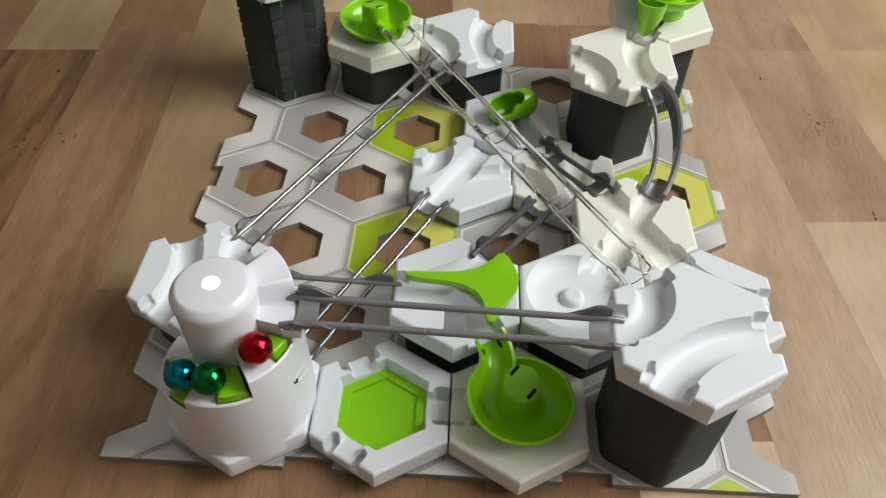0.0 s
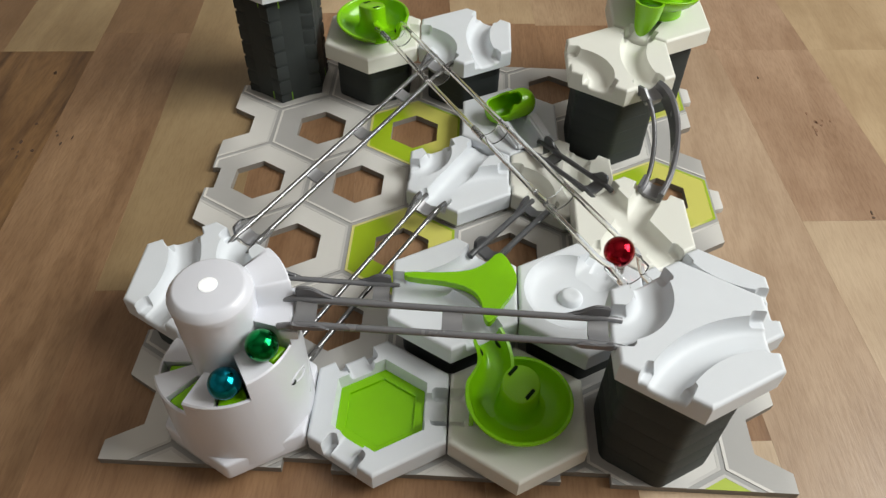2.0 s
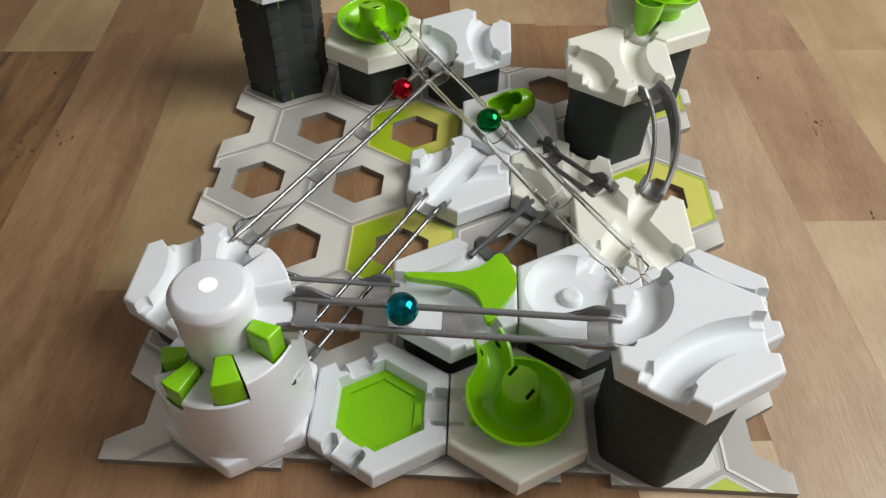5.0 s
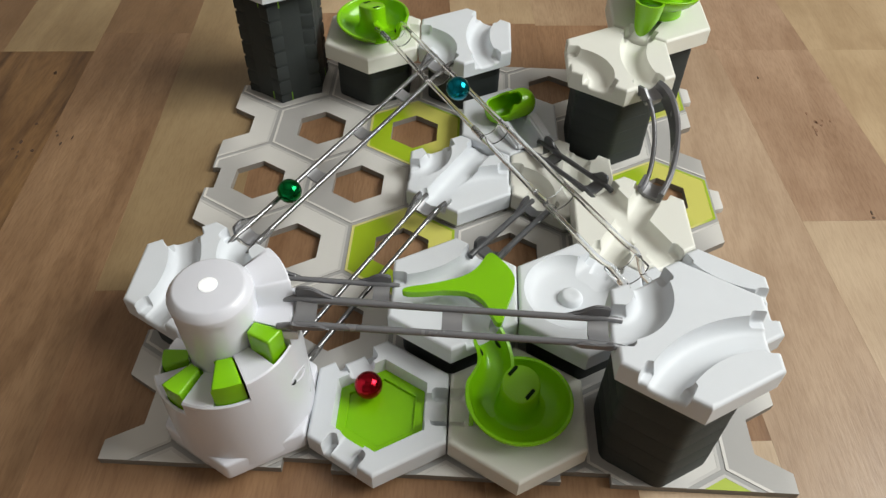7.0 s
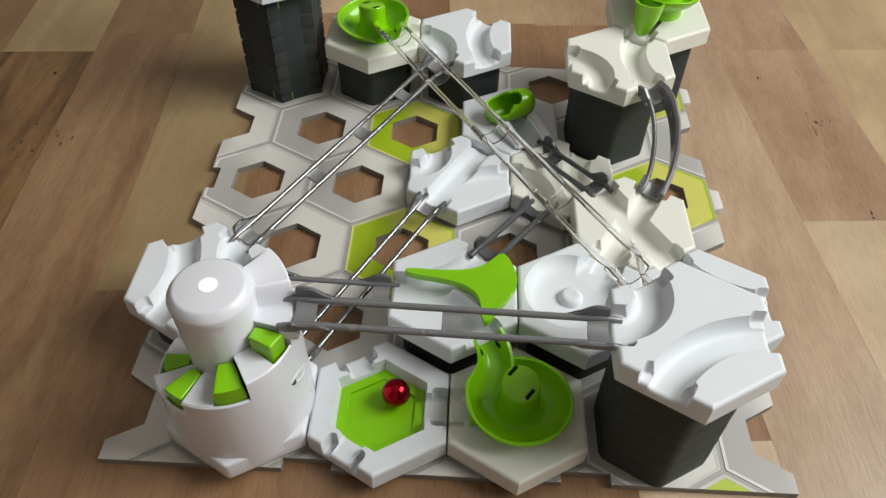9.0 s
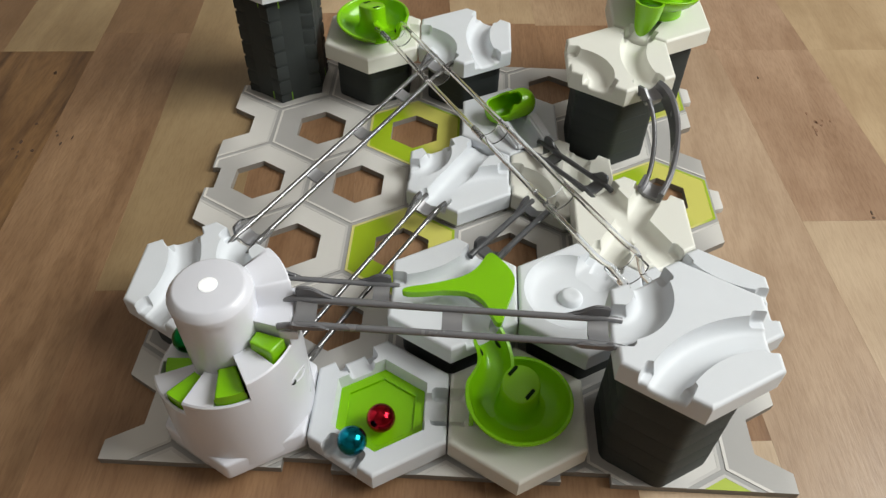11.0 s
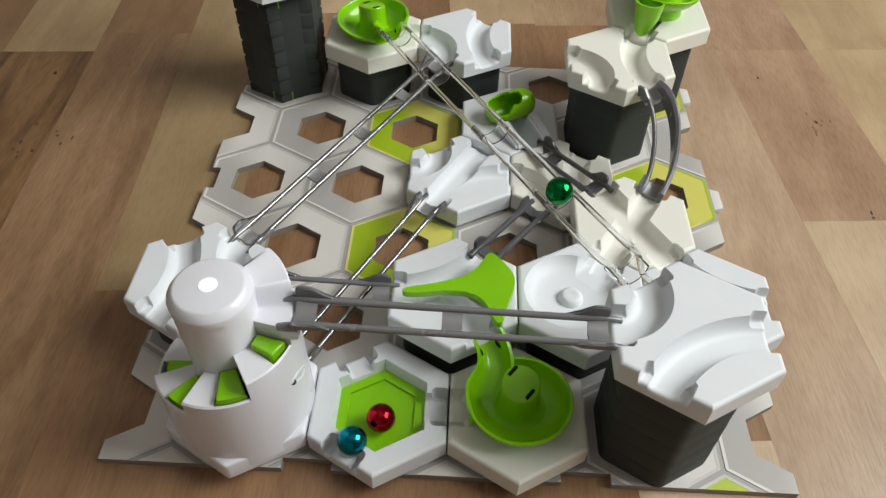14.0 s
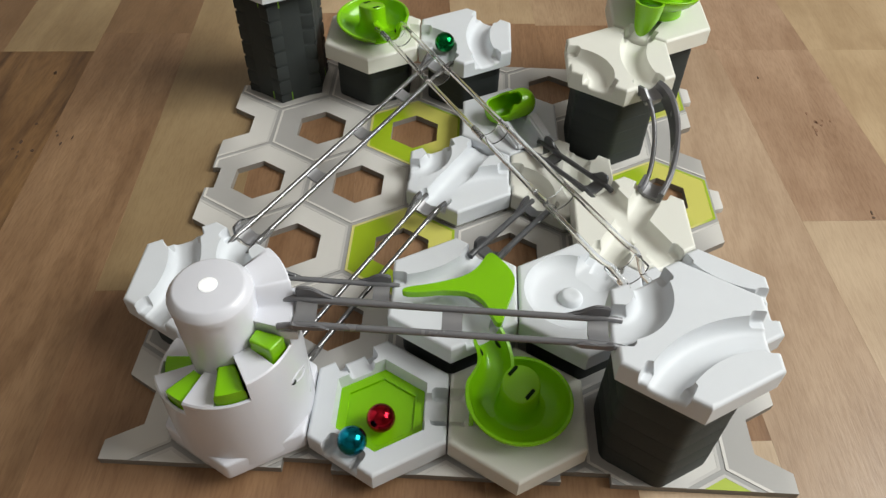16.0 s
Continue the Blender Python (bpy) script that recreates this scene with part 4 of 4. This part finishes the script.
def floor():
    bm = bmesh.new()
    box(bm, ROOM[0] / U, ROOM[1] / U, ROOM[2] / U, ROOM[3] / U, -1.0, -0.04)
    me_ob = part("floor", bm, OAK_BROWN, None, "wooden strip parquet floor in mixed warm tones", 0)
    tagged(me_ob, "", "floor", kind="structure")
    rng = random.Random(4)
    width, slope = 1.09, -0.077
    known = {-5: [3.9], -4: [2.42], -3: [2.42], -2: [2.83], -1: [-1.36, 4.6], 3: [-2.91, 3.0], 4: [2.44], 5: [-0.6, 2.42], 6: [2.42], 7: [2.42]}
    # darker westward, lighter eastward: window falloff is put into the plank tones
    tone = {-5: [OAK_BROWN, OAK_BROWN], -4: [OAK_DARK, OAK_BROWN_DIM], -3: [OAK_DARK, OAK_TAN_DIM], -2: [OAK_PINK, OAK_BROWN_DIM, OAK_BROWN_DIM], -1: [OAK_BROWN, OAK_TAN_DIM, OAK_TAN_DIM], 0: [OAK_BROWN, OAK_TAN], 1: [OAK_BROWN, OAK_BROWN], 2: [OAK_BROWN, OAK_TAN], 3: [OAK_PALE, OAK_BROWN, OAK_WARM],
            4: [OAK_BLUSH, OAK_ROSE], 5: [OAK_PALE, OAK_ROSE, OAK_ROSE], 6: [OAK_TAN, OAK_TAN], 7: [OAK_PALE, OAK_TAN]}
    kinds = [OAK_TAN, OAK_PINK, OAK_BROWN, OAK_PALE]
    lo, hi = -13.0, 13.0
    for s in range(-8, 13):
        cuts = known.get(s, [rng.uniform(2.8, 4.5)])
        cuts = [lo, cuts[0] - rng.uniform(8.6, 9.6)] + cuts + [cuts[-1] + rng.uniform(5.5, 6.5), hi]
        for i, (ya, yb) in enumerate(zip(cuts, cuts[1:])):
            if yb - ya < 0.2:
                continue
            bm = bmesh.new()
            x = -0.14 + width * s + (0.10 if s == 6 else 0.0)
            xr = -0.14 + width * (s + 1) + (0.10 if s == 5 else 0.0)
            g = 0.0003
            box(bm, x + g, xr - g, ya + g, yb - g, -0.04, 0.0, 0.0009)
            for v in bm.verts:
                v.co.x, v.co.y = v.co.x + slope * v.co.y, v.co.y - slope * v.co.x
            t = tone.get(s)
            m = t[i - 1] if t and 1 <= i <= len(t) else kinds[rng.randrange(4)]
            part("floor_strip", bm, m, me_ob, "", 0)
    # dark knots in the wood
    for x, y, n, spread in ((-2.62, 0.55, 7, 0.22), (-2.32, 0.62, 4, 0.14), (-2.75, 1.7, 2, 0.05), (5.98, 1.42, 9, 0.12), (5.52, 2.25, 1, 0.0), (6.05, -0.1, 2, 0.05)):
        for _ in range(n):
            bm = bmesh.new()
            a, b = rng.uniform(0.007, 0.018), rng.uniform(0.014, 0.034)
            cx, cy = x + rng.gauss(0, spread * 0.6), y + rng.gauss(0, spread)
            prism(bm, [(cx + a * math.cos(t * math.pi / 5) * rng.uniform(0.7, 1.2), cy + b * math.sin(t * math.pi / 5) * rng.uniform(0.7, 1.2)) for t in range(10)], -0.01, 0.004)
            part("knot", bm, KNOT_PALE if n == 9 else KNOT, me_ob, "", 0)


floor()


def motions():
    lo_hi = [(0, .35), (.25, 0), (.6, .22), (1.0, .8), (1.25, 1), (1.6, .6), (1.8, .3), (2.1, 0), (2.4, .2), (2.8, .85), (3.05, 1), (3.4, .65), (3.6, .35), (3.8, .06), (3.95, 0),
             (4.2, .1), (4.6, .8), (4.85, 1), (5.4, .3), (5.8, 0), (6.3, .55), (6.5, .85), (6.75, 1), (7.0, .8), (7.2, .45), (7.4, .1), (7.6, 0), (7.8, .1), (8.1, .5), (8.55, 1),
             (8.9, .75), (9.2, .3), (9.45, 0), (10.2, 1), (10.8, .1), (11.2, .75), (11.3, .6), (11.4, .15), (11.5, .25), (11.6, .75), (11.7, 1), (11.8, .4), (11.9, .08), (12.0, .5),
             (12.1, .95), (12.2, .75), (12.3, .2), (12.4, .1), (12.5, .5), (12.6, .95), (12.8, .9), (13.0, .62), (13.3, .2), (13.5, 0), (13.8, .1), (14.0, .3), (14.3, .8), (14.6, 1),
             (14.9, .75), (15.1, .4), (15.4, .03), (15.6, 0), (15.8, .25), (16.0, .5)]
    for p in PUSHERS:
        walk(p, [(t, pose(0, 0, U * (0.26 * s))) for t, s in lo_hi])
    # the lever flips as marbles pass
    pivot, arm, pz = Vector((0.330, -0.01)), Vector((0.005, 0.06)), TH + 0.015
    turns = [(0, 0.0), (5.85, 0.0), (6.05, 13.0), (7.48, 13.0), (7.68, -3.5), (9.25, -3.5), (9.45, 13.0), (16, 13.0)]
    for_lever = []
    for t, a in turns:
        p = pivot + Matrix.Rotation(radians(a + 3.5), 2) @ arm
        for_lever.append((t, pose(p.x * U, p.y * U, pz * U, 0, 0, a)))
    walk(LEVER, for_lever)
    # the marbles, in grid units
    red = [
        (0, 0.790, -2.844, 1.193), (0.1, 0.818, -2.806, 1.183), (0.2, 0.837, -2.773, 1.174), (0.4, 0.839, -2.771, 1.183), (0.5, 0.843, -2.761, 1.224),
        (0.6, 0.836, -2.775, 1.271), (0.7, 0.834, -2.779, 1.294), (0.8, 0.840, -2.767, 1.347), (0.9, 0.861, -2.717, 1.368), (1, 0.888, -2.630, 1.370),
        (1.1, 1.028, -2.608, 1.380), (1.2, 1.228, -2.598, 1.366), (1.3, 1.497, -2.598, 1.356), (1.4, 1.829, -2.598, 1.344), (1.5, 2.189, -2.598,
        1.330), (1.6, 2.559, -2.598, 1.317), (1.7, 2.942, -2.598, 1.302), (1.8, 3.262, -2.436, 1.285), (1.9, 3.231, -2.124, 1.280), (2, 3.120, -1.939,
        1.250), (2.1, 3.051, -1.821, 1.243), (2.3, 2.923, -1.599, 1.228), (2.5, 2.795, -1.376, 1.214), (2.7, 2.639, -1.108, 1.196), (2.9, 2.491,
        -0.850, 1.180), (3, 2.416, -0.720, 1.171), (3.2, 2.251, -0.434, 1.153), (3.5, 1.964, 0.062, 1.120), (3.7, 1.774, 0.392, 1.099), (3.9, 1.584,
        0.721, 1.078), (4, 1.485, 0.891, 1.066), (4.1, 1.370, 1.091, 1.054), (4.2, 1.228, 1.369, 0.990), (4.32, 0.740, 1.860, 0.900), (4.42, 0.720,
        1.580, 0.800), (4.52, 0.896, 1.649, 0.760), (4.62, 1.429, 1.733, 0.700), (4.72, 1.763, 1.548, 0.690), (4.82, 1.706, 1.247, 0.685), (4.92,
        1.501, 0.868, 0.672), (5.02, 1.344, 0.595, 0.660), (5.12, 1.106, 0.184, 0.643), (5.22, 0.878, -0.211, 0.626), (5.32, 0.632, -0.637, 0.608),
        (5.42, 0.391, -1.055, 0.590), (5.52, 0.200, -1.435, 0.560), (5.62, 0.200, -1.700, 0.560), (5.72, 0.911, -1.732, 0.539), (5.82, 1.416, -1.732,
        0.518), (5.94, 1.750, -1.760, 0.505), (6.04, 2.050, -1.900, 0.490), (6.12, 2.250, -2.165, 0.460), (6.22, 2.265, -2.430, 0.440), (6.26, 2.266,
        -2.671, 0.330), (6.3, 2.386, -2.687, 0.290), (6.35, 2.570, -2.830, 0.280), (6.4, 2.750, -2.660, 0.275), (6.45, 2.720, -2.450, 0.285), (6.5, 2.530, -2.380, 0.280), (6.55, 2.340, -2.400, 0.190), (6.6,
        2.092, -2.630, 0.220), (6.7, 1.656, -2.582, 0.200), (6.8, 1.281, -2.517, 0.200), (6.9, 1.340, -2.484, 0.200), (7, 1.394, -2.437, 0.200), (7.2,
        1.488, -2.412, 0.200), (7.5, 1.586, -2.407, 0.200), (7.8, 1.604, -2.474, 0.200), (8, 1.606, -2.494, 0.200), (9, 1.606, -2.489, 0.200), (10.15,
        1.606, -2.489, 0.200), (10.4, 1.584, -2.572, 0.200), (10.8, 1.515, -2.706, 0.200), (16, 1.515, -2.706, 0.200)]
    green = [
        (0, 0.500, -2.978, 1.029), (0.1, 0.573, -2.971, 1.018), (0.2, 0.623, -2.957, 0.988), (0.4, 0.605, -2.963, 1.028), (0.6, 0.600, -2.965, 1.087),
        (0.8, 0.617, -2.959, 1.130), (0.9, 0.651, -2.947, 1.193), (1, 0.697, -2.923, 1.210), (1.1, 0.741, -2.892, 1.192), (1.6, 0.745, -2.888, 1.199),
        (1.8, 0.768, -2.868, 1.196), (2, 0.827, -2.792, 1.170), (2.2, 0.830, -2.786, 1.175), (2.4, 0.827, -2.791, 1.235), (2.5, 0.832, -2.783, 1.276),
        (2.6, 0.836, -2.775, 1.330), (2.7, 0.850, -2.745, 1.353), (2.8, 0.859, -2.681, 1.360), (2.9, 0.943, -2.582, 1.380), (3, 1.122, -2.598, 1.370),
        (3.1, 1.347, -2.598, 1.362), (3.2, 1.685, -2.598, 1.349), (3.3, 2.011, -2.598, 1.337), (3.4, 2.393, -2.598, 1.323), (3.5, 2.796, -2.598,
        1.308), (3.6, 3.181, -2.531, 1.290), (3.7, 3.289, -2.291, 1.280), (3.8, 3.135, -1.965, 1.252), (3.9, 3.078, -1.867, 1.246), (4, 3.013, -1.755,
        1.238), (4.1, 2.943, -1.633, 1.230), (4.2, 2.866, -1.500, 1.222), (4.5, 2.648, -1.122, 1.197), (4.9, 2.318, -0.550, 1.160), (5.3, 1.962,
        0.065, 1.120), (5.6, 1.662, 0.585, 1.086), (5.8, 1.399, 1.042, 1.057), (5.87, 1.194, 1.468, 0.970), (5.95, 0.740, 1.860, 0.900), (6.05, 0.720,
        1.580, 0.800), (6.15, 0.896, 1.649, 0.760), (6.25, 1.429, 1.733, 0.700), (6.3, 1.710, 1.634, 0.690), (6.4, 1.771, 1.370, 0.685), (6.5, 1.617,
        1.069, 0.680), (6.6, 1.436, 0.755, 0.667), (6.7, 1.243, 0.422, 0.653), (6.8, 0.995, -0.008, 0.635), (6.9, 0.774, -0.392, 0.618), (7, 0.544,
        -0.789, 0.602), (7.1, 0.294, -1.224, 0.583), (7.2, 0.265, -1.555, 0.560), (7.3, 0.240, -1.710, 0.560), (7.4, 1.075, -1.732, 0.532), (7.5,
        1.574, -1.732, 0.512), (7.6, 2.032, -1.522, 0.515), (7.7, 2.192, -1.339, 0.520), (7.8, 2.326, -1.168, 0.512), (7.9, 2.566, -0.751, 0.392), (8,
        2.759, -0.083, 0.260), (8.1, 2.256, 0.063, 0.240), (8.2, 1.934, -0.166, 0.250), (8.3, 1.697, -0.525, 0.291), (8.4, 1.553, -0.775, 0.268),
        (8.5, 1.345, -1.135, 0.235), (8.6, 1.122, -1.520, 0.200), (8.7, 0.889, -1.924, 0.162), (8.8, 0.700, -2.250, 0.200), (9.2, 0.620, -2.240,
        0.300), (10.2, 0.300, -2.270, 0.500), (11, 0.160, -2.450, 0.720), (11.2, 0.140, -2.700, 0.800), (11.3, 0.288, -2.913, 1.031), (11.4, 0.275,
        -2.904, 0.847), (11.5, 0.309, -2.927, 0.886), (11.6, 0.343, -2.944, 1.033), (11.7, 0.430, -2.972, 1.026), (11.8, 0.460, -2.976, 1.041), (11.9,
        0.607, -2.963, 1.008), (12, 0.597, -2.965, 1.106), (12.1, 0.741, -2.892, 1.192), (12.2, 0.741, -2.892, 1.192), (12.3, 0.768, -2.867, 1.201),
        (12.4, 0.829, -2.789, 1.184), (12.5, 0.845, -2.757, 1.346), (12.6, 0.998, -2.596, 1.380), (12.7, 1.188, -2.598, 1.368), (12.8, 1.459, -2.598,
        1.358), (12.9, 1.783, -2.598, 1.346), (13, 2.151, -2.598, 1.332), (13.1, 2.531, -2.598, 1.318), (13.2, 2.900, -2.598, 1.304), (13.3, 3.258,
        -2.446, 1.285), (13.4, 3.252, -2.138, 1.280), (13.5, 3.121, -1.942, 1.251), (13.6, 3.048, -1.815, 1.242), (13.8, 2.910, -1.575, 1.227), (14,
        2.755, -1.307, 1.209), (14.2, 2.603, -1.044, 1.192), (14.5, 2.349, -0.605, 1.164), (14.8, 2.034, -0.059, 1.128), (15, 1.819, 0.314, 1.104),
        (15.2, 1.580, 0.727, 1.077), (15.3, 1.460, 0.935, 1.064), (15.4, 1.306, 1.214, 1.020), (15.5, 1.204, 1.553, 0.980), (15.6, 1.206, 1.841,
        0.950), (15.7, 0.740, 1.700, 0.840), (15.8, 0.860, 1.450, 0.760), (15.9, 1.496, 1.738, 0.700), (16, 1.782, 1.527, 0.690)]
    blue = [
        (0, 0.292, -2.916, 0.959), (0.1, 0.296, -2.919, 0.872), (0.3, 0.298, -2.920, 0.847), (0.5, 0.320, -2.933, 0.922), (0.7, 0.323, -2.934, 0.990),
        (0.9, 0.336, -2.941, 1.008), (1, 0.377, -2.957, 1.024), (1.1, 0.432, -2.972, 1.033), (1.6, 0.438, -2.973, 1.028), (1.8, 0.468, -2.977, 0.998),
        (2, 0.600, -2.965, 0.985), (2.2, 0.591, -2.967, 0.994), (2.4, 0.601, -2.964, 1.061), (2.6, 0.606, -2.963, 1.153), (2.7, 0.633, -2.954, 1.178),
        (2.8, 0.675, -2.935, 1.208), (2.9, 0.741, -2.892, 1.192), (3.6, 0.753, -2.881, 1.196), (3.8, 0.803, -2.827, 1.194), (4, 0.830, -2.786, 1.175),
        (4.2, 0.827, -2.791, 1.235), (4.3, 0.832, -2.783, 1.276), (4.4, 0.836, -2.775, 1.330), (4.5, 0.850, -2.745, 1.353), (4.6, 0.859, -2.681,
        1.360), (4.7, 0.943, -2.582, 1.380), (4.8, 1.122, -2.598, 1.370), (4.9, 1.347, -2.598, 1.362), (5, 1.685, -2.598, 1.349), (5.1, 2.011, -2.598,
        1.337), (5.2, 2.393, -2.598, 1.323), (5.3, 2.796, -2.598, 1.308), (5.4, 3.181, -2.531, 1.290), (5.5, 3.289, -2.291, 1.280), (5.6, 3.135,
        -1.965, 1.252), (5.7, 3.078, -1.867, 1.246), (5.8, 3.013, -1.755, 1.238), (5.9, 2.943, -1.633, 1.230), (6, 2.866, -1.500, 1.222), (6.3, 2.659,
        -1.142, 1.199), (6.5, 2.479, -0.830, 1.178), (6.8, 2.171, -0.296, 1.144), (7, 1.954, 0.080, 1.119), (7.2, 1.745, 0.441, 1.096), (7.4, 1.489,
        0.886, 1.067), (7.5, 1.337, 1.149, 1.050), (7.6, 1.192, 1.490, 0.970), (7.7, 0.740, 1.860, 0.900), (7.8, 0.720, 1.580, 0.800), (7.9, 0.896,
        1.649, 0.760), (8, 1.429, 1.733, 0.700), (8.1, 1.763, 1.548, 0.690), (8.2, 1.706, 1.247, 0.685), (8.3, 1.501, 0.868, 0.672), (8.4, 1.344,
        0.595, 0.660), (8.5, 1.106, 0.184, 0.643), (8.6, 0.878, -0.211, 0.626), (8.7, 0.632, -0.637, 0.608), (8.8, 0.391, -1.055, 0.590), (8.9, 0.200,
        -1.435, 0.560), (9, 0.200, -1.700, 0.560), (9.1, 0.911, -1.732, 0.539), (9.2, 1.416, -1.732, 0.518), (9.32, 1.750, -1.760, 0.505), (9.42,
        2.050, -1.900, 0.490), (9.5, 2.250, -2.165, 0.460), (9.6, 2.150, -2.450, 0.420), (9.68, 2.260, -2.800, 0.350), (9.78, 2.386, -2.687, 0.290),
        (9.88, 2.734, -2.619, 0.270), (9.97, 2.660, -2.360, 0.250), (10.02, 2.350, -2.400, 0.230), (10.07, 2.092, -2.650, 0.220), (10.12, 1.880, -2.720, 0.205), (10.17,
        1.700, -2.745, 0.200), (10.22, 1.560, -2.748, 0.200), (10.32, 1.370, -2.735, 0.200), (10.5, 1.290, -2.790, 0.200), (10.8, 1.335, -2.914, 0.235), (16, 1.335, -2.914, 0.235)]
    for ob, rows in ((MARBLE_RED, red), (MARBLE_GREEN, green), (MARBLE_BLUE, blue)):
        walk(ob, [(t, pose(*w(x, y, z))) for t, x, y, z in rows])


motions()
